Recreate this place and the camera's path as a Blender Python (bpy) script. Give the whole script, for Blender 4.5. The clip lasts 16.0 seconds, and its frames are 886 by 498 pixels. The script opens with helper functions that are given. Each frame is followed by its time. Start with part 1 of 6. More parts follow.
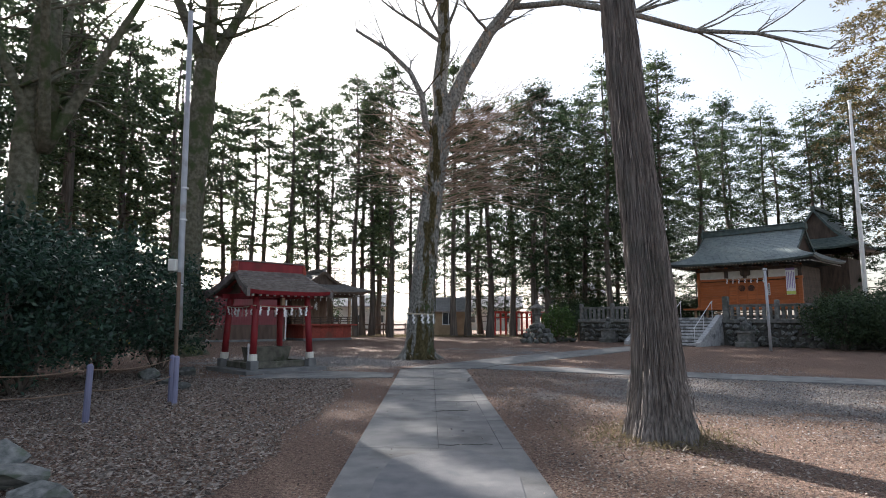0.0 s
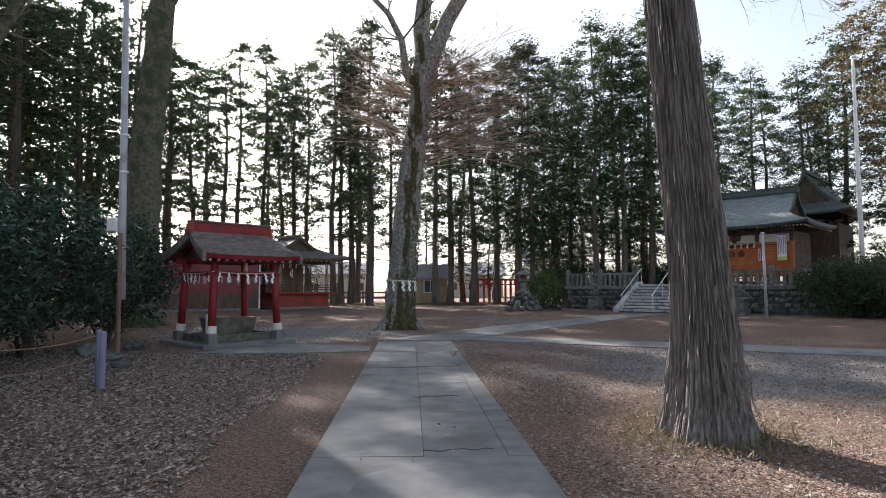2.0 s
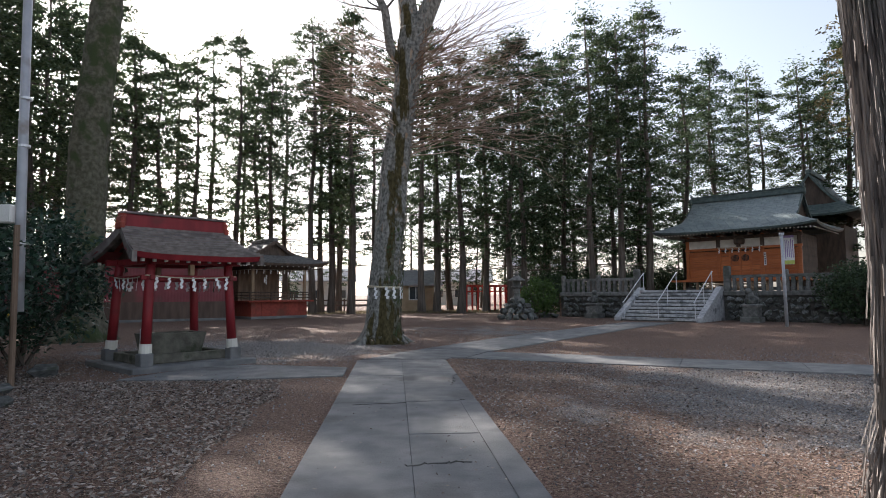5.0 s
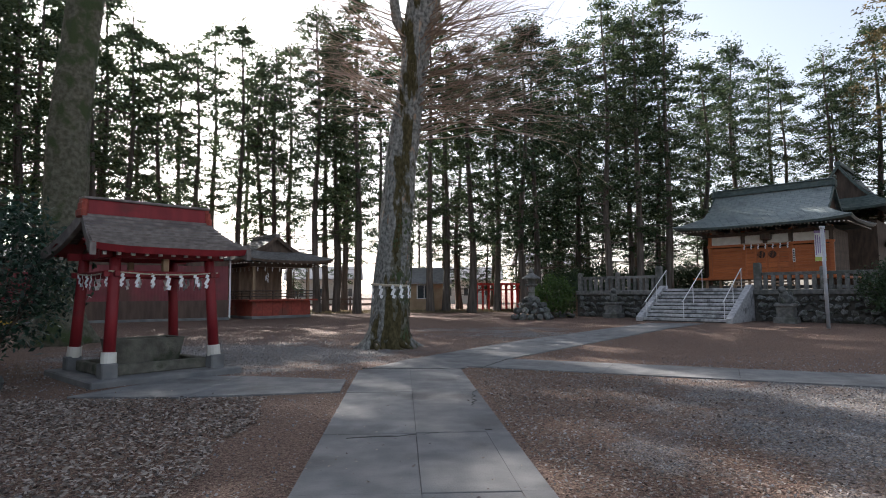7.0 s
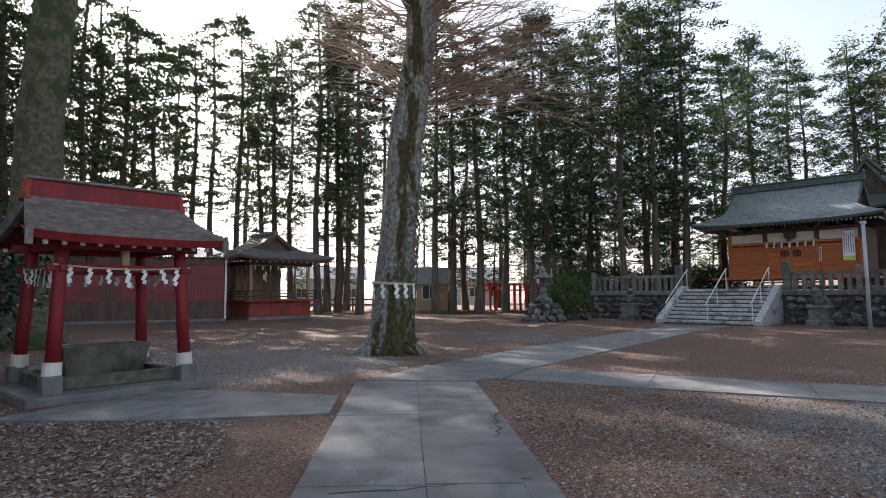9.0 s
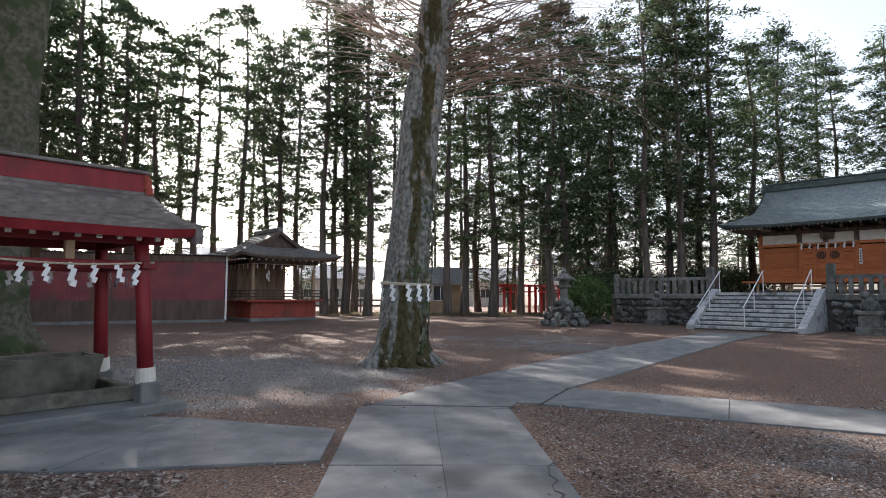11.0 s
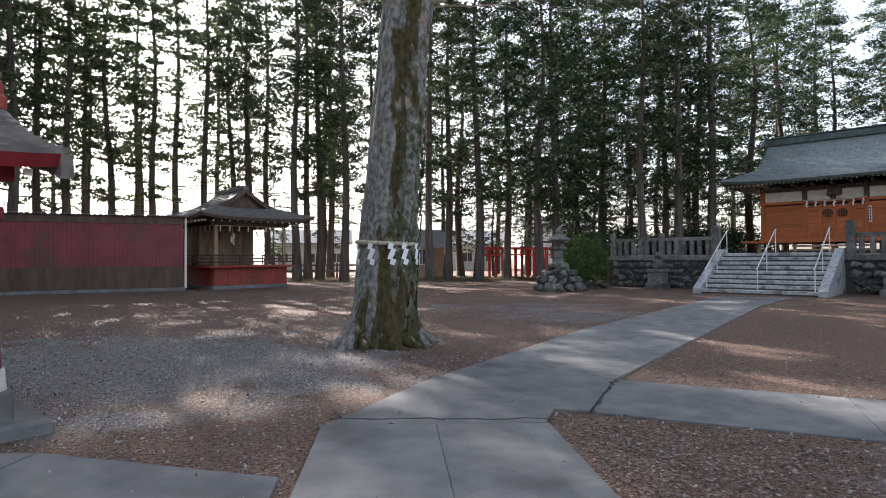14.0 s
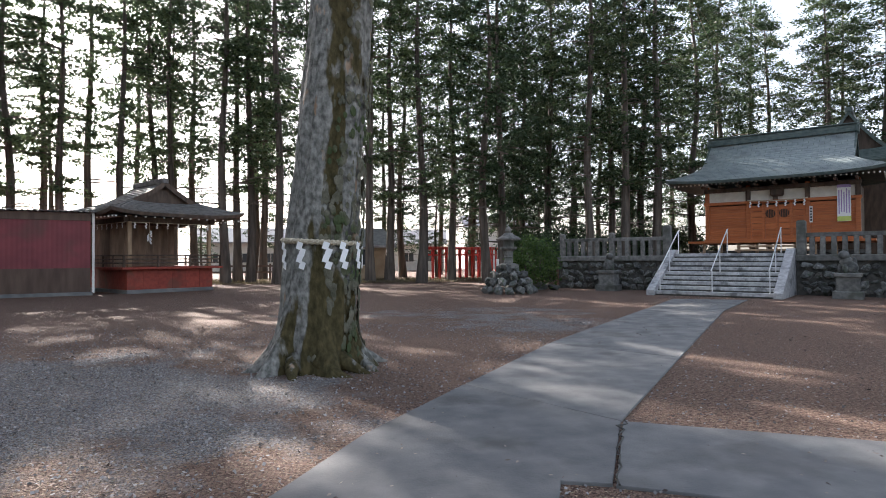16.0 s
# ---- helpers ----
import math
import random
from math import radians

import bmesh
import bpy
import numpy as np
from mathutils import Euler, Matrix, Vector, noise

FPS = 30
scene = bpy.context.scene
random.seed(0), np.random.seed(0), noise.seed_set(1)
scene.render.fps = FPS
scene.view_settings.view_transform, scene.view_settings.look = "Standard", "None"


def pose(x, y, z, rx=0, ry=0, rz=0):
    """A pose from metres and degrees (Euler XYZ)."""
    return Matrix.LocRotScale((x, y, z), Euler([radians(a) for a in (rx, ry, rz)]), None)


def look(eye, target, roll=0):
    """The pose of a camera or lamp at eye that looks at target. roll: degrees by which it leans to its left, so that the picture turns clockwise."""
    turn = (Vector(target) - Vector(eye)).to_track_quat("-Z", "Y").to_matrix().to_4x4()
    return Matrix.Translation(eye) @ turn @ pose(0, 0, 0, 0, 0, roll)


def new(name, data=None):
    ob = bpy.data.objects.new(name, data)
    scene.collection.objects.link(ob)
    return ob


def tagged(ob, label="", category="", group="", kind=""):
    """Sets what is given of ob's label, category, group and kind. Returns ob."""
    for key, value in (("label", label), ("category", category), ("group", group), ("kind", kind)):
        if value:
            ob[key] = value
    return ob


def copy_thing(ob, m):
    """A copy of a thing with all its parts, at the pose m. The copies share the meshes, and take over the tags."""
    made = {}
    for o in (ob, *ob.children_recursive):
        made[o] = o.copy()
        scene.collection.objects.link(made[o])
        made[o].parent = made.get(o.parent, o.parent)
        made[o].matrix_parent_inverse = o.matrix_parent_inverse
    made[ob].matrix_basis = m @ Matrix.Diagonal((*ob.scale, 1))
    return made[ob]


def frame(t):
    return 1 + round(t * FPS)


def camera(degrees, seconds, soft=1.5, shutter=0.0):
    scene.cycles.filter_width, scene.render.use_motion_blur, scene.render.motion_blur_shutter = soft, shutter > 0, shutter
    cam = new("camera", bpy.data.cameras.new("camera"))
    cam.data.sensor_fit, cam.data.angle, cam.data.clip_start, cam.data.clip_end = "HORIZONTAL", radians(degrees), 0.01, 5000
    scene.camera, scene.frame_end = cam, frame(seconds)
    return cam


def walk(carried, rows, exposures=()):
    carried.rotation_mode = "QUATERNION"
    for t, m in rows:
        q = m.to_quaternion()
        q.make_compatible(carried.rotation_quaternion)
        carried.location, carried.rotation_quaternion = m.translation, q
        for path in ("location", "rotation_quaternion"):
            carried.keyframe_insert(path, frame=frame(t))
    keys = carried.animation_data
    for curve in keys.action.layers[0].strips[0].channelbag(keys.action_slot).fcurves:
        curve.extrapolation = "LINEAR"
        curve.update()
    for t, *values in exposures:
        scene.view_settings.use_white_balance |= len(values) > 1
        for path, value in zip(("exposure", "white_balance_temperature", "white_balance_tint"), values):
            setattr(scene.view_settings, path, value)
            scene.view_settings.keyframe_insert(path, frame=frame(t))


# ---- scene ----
cam = camera(73.8, 16.0, soft=0.95)
PATH = [
    (0, (0.055, -0.316, 1.466), (0.033, 1.67, 1.702), -0.0),
    (0.5, (0.011, 0.139, 1.464), (-0.011, 2.131, 1.637), -0.1),
    (1, (0.028, 0.563, 1.487), (0.017, 2.557, 1.632), -0.2),
    (1.5, (-0.009, 1.002, 1.478), (-0.007, 2.998, 1.604), -0.1),
    (2, (-0.01, 1.467, 1.446), (0.032, 3.463, 1.574), -0.2),
    (2.5, (-0.005, 1.929, 1.463), (0.048, 3.924, 1.591), -0.2),
    (3, (-0.031, 2.426, 1.472), (0.06, 4.419, 1.609), -0.1),
    (3.5, (-0.04, 2.883, 1.463), (0.069, 4.875, 1.604), -0.1),
    (3.7, (-0.052, 3.036, 1.461), (0.058, 5.028, 1.599), 0.0),
    (5.8, (-0.151, 4.927, 1.433), (-0.061, 6.919, 1.591), -0.6),
    (6, (-0.146, 5.095, 1.458), (-0.055, 7.087, 1.609), -0.4),
    (6.5, (-0.168, 5.526, 1.461), (-0.093, 7.52, 1.602), -0.4),
    (7, (-0.184, 5.976, 1.455), (-0.113, 7.969, 1.601), -0.4),
    (7.5, (-0.164, 6.353, 1.486), (-0.088, 8.347, 1.63), -0.4),
    (8, (-0.212, 6.809, 1.47), (-0.137, 8.802, 1.617), -0.4),
    (8.5, (-0.23, 7.238, 1.447), (-0.165, 9.231, 1.593), -0.4),
    (9, (-0.244, 7.678, 1.422), (-0.188, 9.672, 1.571), -0.3),
    (9.5, (-0.269, 8.161, 1.431), (-0.22, 10.155, 1.583), -0.4),
    (9.7, (-0.275, 8.328, 1.427), (-0.23, 10.322, 1.576), -0.3),
    (11.8, (-0.452, 10.253, 1.469), (-0.435, 12.247, 1.627), 0.1),
    (12, (-0.444, 10.399, 1.433), (-0.436, 12.392, 1.599), -0.2),
    (12.5, (-0.486, 10.821, 1.443), (-0.473, 12.814, 1.609), -0.3),
    (13, (-0.558, 11.263, 1.432), (-0.527, 13.258, 1.572), -0.3),
    (13.5, (-0.574, 11.724, 1.41), (-0.496, 13.721, 1.505), -0.3),
    (14, (-0.593, 12.146, 1.405), (-0.494, 14.144, 1.436), -0.3),
    (14.5, (-0.594, 12.583, 1.405), (-0.436, 14.576, 1.44), -0.4),
    (15, (-0.581, 13.021, 1.423), (-0.4, 15.013, 1.454), -0.4),
    (15.5, (-0.621, 13.462, 1.444), (-0.38, 15.448, 1.476), -0.2),
    (16, (-0.619, 13.901, 1.441), (-0.317, 15.877, 1.47), -0.3),
]
walk(cam, [(t, look(eye, target, roll)) for t, eye, target, roll in PATH],
     exposures=[(0, 1.75, 6080, 12), (2.6, 1.7, 6080, 12), (3, 1.55, 6080, 12), (3.4, 1.8, 6080, 12), (6, 1.6, 6080, 13), (8, 1.8, 6080, 13), (10, 1.85, 6080, 13), (12, 2.1, 6080, 12), (13, 1.85, 6080, 13), (14.3, 2.15, 6080, 13), (16, 2.2, 6080, 13)])

# ---- world, sun, exposure ----
SUN_AZ, SUN_EL = radians(-28.0), radians(23.5)
world = bpy.data.worlds.new("sky")
scene.world = world
world.use_nodes = True
wn = world.node_tree
sky = wn.nodes.new("ShaderNodeTexSky")
sky.sky_type, sky.sun_disc = "NISHITA", False
sky.sun_elevation, sky.sun_rotation = SUN_EL, SUN_AZ
sky.dust_density, sky.air_density = 2.2, 1.2
haze = wn.nodes.new("ShaderNodeHueSaturation")  # thin winter haze whitens the sky
haze.inputs["Saturation"].default_value = 0.5
wn.links.new(sky.outputs["Color"], haze.inputs["Color"])
wn.links.new(haze.outputs["Color"], wn.nodes["Background"].inputs["Color"])
wn.nodes["Background"].inputs["Strength"].default_value = 0.076
sun_data = bpy.data.lights.new("sun", "SUN")
sun_data.energy, sun_data.angle, sun_data.color = 5.0, radians(0.5), (1.0, 0.9, 0.78)
sun = new("sun", sun_data)
sun_dir = Vector((math.sin(SUN_AZ) * math.cos(SUN_EL), math.cos(SUN_AZ) * math.cos(SUN_EL), math.sin(SUN_EL)))
sun.matrix_world = look(sun_dir * 100, (0, 0, 0))


# ---- materials ----
def material(name, c1, c2, rough=0.8, scale=4.0, metal=0.0, bump=0.3, bump_scale=40.0, stretch=(1, 1, 1), stain=None, stain_scale=0.8, stain_at=0.55, vary=0.0, spec=0.4, stain_stretch=(1, 1, 1)):
    """Two colours mixed by grain, an optional stain colour at a larger scale, fine relief and a difference between pieces."""
    m = bpy.data.materials.new(name)
    m.use_nodes = True
    nt = m.node_tree
    n, l = nt.nodes, nt.links
    b = n["Principled BSDF"]
    b.inputs["Roughness"].default_value, b.inputs["Metallic"].default_value = rough, metal
    b.inputs["Specular IOR Level"].default_value = spec
    co = n.new("ShaderNodeTexCoord")
    mp = n.new("ShaderNodeMapping")
    mp.inputs["Scale"].default_value = stretch
    l.new(co.outputs["Object"], mp.inputs["Vector"])
    tx = n.new("ShaderNodeTexNoise")
    tx.inputs["Scale"].default_value, tx.inputs["Detail"].default_value = scale, 6
    l.new(mp.outputs["Vector"], tx.inputs["Vector"])
    rp = n.new("ShaderNodeValToRGB")
    rp.color_ramp.elements[0].position, rp.color_ramp.elements[1].position = 0.35, 0.68
    rp.color_ramp.elements[0].color, rp.color_ramp.elements[1].color = (*c1, 1), (*c2, 1)
    l.new(tx.outputs["Fac"], rp.inputs["Fac"])
    out = rp.outputs["Color"]
    if stain:
        ts = n.new("ShaderNodeTexNoise")
        ts.inputs["Scale"].default_value, ts.inputs["Detail"].default_value = stain_scale, 5
        ms = n.new("ShaderNodeMapping")
        ms.inputs["Scale"].default_value = stain_stretch
        l.new(co.outputs["Object"], ms.inputs["Vector"])
        l.new(ms.outputs["Vector"], ts.inputs["Vector"])
        rs = n.new("ShaderNodeValToRGB")
        rs.color_ramp.elements[0].position, rs.color_ramp.elements[1].position = stain_at, stain_at + 0.12
        l.new(ts.outputs["Fac"], rs.inputs["Fac"])
        mx = n.new("ShaderNodeMixRGB")
        l.new(rs.outputs["Color"], mx.inputs["Fac"])
        l.new(out, mx.inputs["Color1"])
        mx.inputs["Color2"].default_value = (*stain, 1)
        out = mx.outputs["Color"]
    if vary:
        oi = n.new("ShaderNodeObjectInfo")
        mr = n.new("ShaderNodeMapRange")
        mr.inputs["To Min"].default_value, mr.inputs["To Max"].default_value = 1 - vary, 1 + vary
        l.new(oi.outputs["Random"], mr.inputs["Value"])
        hs = n.new("ShaderNodeHueSaturation")
        l.new(mr.outputs["Result"], hs.inputs["Value"])
        l.new(out, hs.inputs["Color"])
        out = hs.outputs["Color"]
    l.new(out, b.inputs["Base Color"])
    tb = n.new("ShaderNodeTexNoise")
    tb.inputs["Scale"].default_value, tb.inputs["Detail"].default_value = bump_scale, 4
    l.new(mp.outputs["Vector"], tb.inputs["Vector"])
    bp = n.new("ShaderNodeBump")
    bp.inputs["Strength"].default_value, bp.inputs["Distance"].default_value = bump, 0.02
    l.new(tb.outputs["Fac"], bp.inputs["Height"])
    l.new(bp.outputs["Normal"], b.inputs["Normal"])
    return m


def leaf_material(name, c1, c2, translucent=0.35, rough=0.55):
    """Leaves: a colour for each island, and light that comes through them."""
    m = bpy.data.materials.new(name)
    m.use_nodes = True
    nt = m.node_tree
    n, l = nt.nodes, nt.links
    b = n["Principled BSDF"]
    b.inputs["Roughness"].default_value = rough
    b.inputs["Specular IOR Level"].default_value = 0.3
    g = n.new("ShaderNodeNewGeometry")
    rp = n.new("ShaderNodeValToRGB")
    rp.color_ramp.elements[0].color, rp.color_ramp.elements[1].color = (*c1, 1), (*c2, 1)
    l.new(g.outputs["Random Per Island"], rp.inputs["Fac"])
    l.new(rp.outputs["Color"], b.inputs["Base Color"])
    tr = n.new("ShaderNodeBsdfTranslucent")
    l.new(rp.outputs["Color"], tr.inputs["Color"])
    mx = n.new("ShaderNodeMixShader")
    mx.inputs["Fac"].default_value = translucent
    l.new(b.outputs["BSDF"], mx.inputs[1])
    l.new(tr.outputs["BSDF"], mx.inputs[2])
    l.new(mx.outputs["Shader"], n["Material Output"].inputs["Surface"])
    return m


def ground_material():
    """Bare brown earth, grey gravel and needle litter in broad patches, with pebbly relief."""
    m = bpy.data.materials.new("ground")
    m.use_nodes = True
    nt = m.node_tree
    n, l = nt.nodes, nt.links
    b = n["Principled BSDF"]
    b.inputs["Roughness"].default_value = 0.9
    b.inputs["Specular IOR Level"].default_value = 0.25
    co = n.new("ShaderNodeTexCoord")

    def noise_ramp(scale, p0, p1, c0, c1, detail=6.0):
        t = n.new("ShaderNodeTexNoise")
        t.inputs["Scale"].default_value, t.inputs["Detail"].default_value = scale, detail
        l.new(co.outputs["Object"], t.inputs["Vector"])
        r = n.new("ShaderNodeValToRGB")
        r.color_ramp.elements[0].position, r.color_ramp.elements[1].position = p0, p1
        r.color_ramp.elements[0].color, r.color_ramp.elements[1].color = (*c0, 1), (*c1, 1)
        l.new(t.outputs["Fac"], r.inputs["Fac"])
        return r.outputs["Color"]

    def mix(f, a, c):
        x = n.new("ShaderNodeMixRGB")
        l.new(f, x.inputs["Fac"])
        l.new(a, x.inputs["Color1"])
        l.new(c, x.inputs["Color2"])
        return x.outputs["Color"]

    earth = noise_ramp(24, 0.36, 0.64, (0.115, 0.068, 0.052), (0.30, 0.195, 0.15))
    vo = n.new("ShaderNodeTexVoronoi")
    vo.inputs["Scale"].default_value = 60
    l.new(co.outputs["Object"], vo.inputs["Vector"])
    rg = n.new("ShaderNodeValToRGB")
    rg.color_ramp.elements[0].color, rg.color_ramp.elements[1].color = (0.10, 0.097, 0.10, 1), (0.40, 0.39, 0.39, 1)
    sp = n.new("ShaderNodeSeparateColor")
    l.new(vo.outputs["Color"], sp.inputs["Color"])
    l.new(sp.outputs["Red"], rg.inputs["Fac"])
    at = n.new("ShaderNodeAttribute")
    at.attribute_name = "gravel"
    wob = n.new("ShaderNodeTexNoise")
    wob.inputs["Scale"].default_value, wob.inputs["Detail"].default_value = 1.3, 10
    l.new(co.outputs["Object"], wob.inputs["Vector"])
    sm = n.new("ShaderNodeMath")
    sm.operation = "ADD"
    l.new(at.outputs["Fac"], sm.inputs[0])
    l.new(wob.outputs["Fac"], sm.inputs[1])
    pr = n.new("ShaderNodeValToRGB")
    pr.color_ramp.elements[0].position, pr.color_ramp.elements[1].position = 0.82, 1.0
    hv = n.new("ShaderNodeMath")
    hv.operation = "MULTIPLY"
    hv.inputs[1].default_value = 0.9
    l.new(sm.outputs["Value"], hv.inputs[0])
    l.new(hv.outputs["Value"], pr.inputs["Fac"])
    patches = pr.outputs["Color"]
    base = mix(patches, earth, rg.outputs["Color"])
    flecks = noise_ramp(42, 0.56, 0.62, (0, 0, 0), (1, 1, 1), 2)
    straw = noise_ramp(20, 0.3, 0.7, (0.26, 0.18, 0.12), (0.44, 0.34, 0.25))
    base = mix(flecks, base, straw)
    dark = noise_ramp(75, 0.56, 0.62, (0, 0, 0), (1, 1, 1), 3)
    soil = noise_ramp(12, 0.3, 0.7, (0.045, 0.035, 0.03), (0.08, 0.06, 0.05))
    base = mix(dark, base, soil)
    l.new(base, b.inputs["Base Color"])
    bp = n.new("ShaderNodeBump")
    bp.inputs["Strength"].default_value, bp.inputs["Distance"].default_value = 1.0, 0.03
    l.new(vo.outputs["Distance"], bp.inputs["Height"])
    l.new(bp.outputs["Normal"], b.inputs["Normal"])
    return m


def zelkova_material():
    """Pale lichened grey bark, small flakes of buff, and a long dark mossy streak down one side that widens at the foot."""
    m = bpy.data.materials.new("keyaki_bark")
    m.use_nodes = True
    nt = m.node_tree
    n, l = nt.nodes, nt.links
    b = n["Principled BSDF"]
    b.inputs["Roughness"].default_value = 0.93
    b.inputs["Specular IOR Level"].default_value = 0.2
    co = n.new("ShaderNodeTexCoord")

    def tex(scale, stretch, detail=7.0, shift=0.0):
        mp = n.new("ShaderNodeMapping")
        mp.inputs["Scale"].default_value, mp.inputs["Location"].default_value = stretch, (shift, shift, shift)
        l.new(co.outputs["Object"], mp.inputs["Vector"])
        t = n.new("ShaderNodeTexNoise")
        t.inputs["Scale"].default_value, t.inputs["Detail"].default_value = scale, detail
        l.new(mp.outputs["Vector"], t.inputs["Vector"])
        return t.outputs["Fac"]

    def ramp(f, p0, p1, c0=(0, 0, 0), c1=(1, 1, 1)):
        r = n.new("ShaderNodeValToRGB")
        r.color_ramp.elements[0].position, r.color_ramp.elements[1].position = p0, p1
        r.color_ramp.elements[0].color, r.color_ramp.elements[1].color = (*c0, 1), (*c1, 1)
        l.new(f, r.inputs["Fac"])
        return r.outputs["Color"]

    def calc(op, a, c):
        x = n.new("ShaderNodeMath")
        x.operation = op
        for k, q in enumerate((a, c)):
            if isinstance(q, (int, float)):
                x.inputs[k].default_value = q
            else:
                l.new(q, x.inputs[k])
        return x.outputs["Value"]

    def mix(f, a, c):
        x = n.new("ShaderNodeMixRGB")
        l.new(f, x.inputs["Fac"])
        l.new(a, x.inputs["Color1"])
        l.new(c, x.inputs["Color2"])
        return x.outputs["Color"]

    pale = ramp(tex(14, (1, 1, 0.7)), 0.34, 0.66, (0.095, 0.095, 0.085), (0.32, 0.315, 0.29))
    buff = ramp(tex(9, (1, 1, 0.5), 4, 3.0), 0.3, 0.7, (0.27, 0.18, 0.12), (0.42, 0.33, 0.25))
    base = mix(ramp(tex(5.5, (1, 1, 0.4), 6, 7.0), 0.62, 0.66), pale, buff)
    moss = ramp(tex(16, (1, 1, 0.5), 6, 1.0), 0.3, 0.7, (0.035, 0.032, 0.014), (0.105, 0.085, 0.04))
    xyz = n.new("ShaderNodeSeparateXYZ")
    l.new(co.outputs["Object"], xyz.inputs["Vector"])
    across = calc("SUBTRACT", xyz.outputs["X"], calc("MULTIPLY", xyz.outputs["Z"], 0.07))
    off = calc("ABSOLUTE", calc("SUBTRACT", across, 0.08), 0)
    streak = calc("SUBTRACT", 0.72, calc("MULTIPLY", off, 1.35))
    foot = calc("MAXIMUM", calc("MULTIPLY", calc("SUBTRACT", 1.5, xyz.outputs["Z"]), 0.4), 0.0)
    wander = calc("MULTIPLY", calc("SUBTRACT", tex(3.4, (1, 1, 0.33), 8), 0.5), 1.9)
    mask = calc("ADD", calc("ADD", streak, foot), wander)
    base = mix(ramp(mask, 0.52, 0.62), base, moss)
    l.new(base, b.inputs["Base Color"])
    bp = n.new("ShaderNodeBump")
    bp.inputs["Strength"].default_value, bp.inputs["Distance"].default_value = 1.0, 0.02
    l.new(tex(26, (1, 1, 0.6)), bp.inputs["Height"])
    l.new(bp.outputs["Normal"], b.inputs["Normal"])
    return m


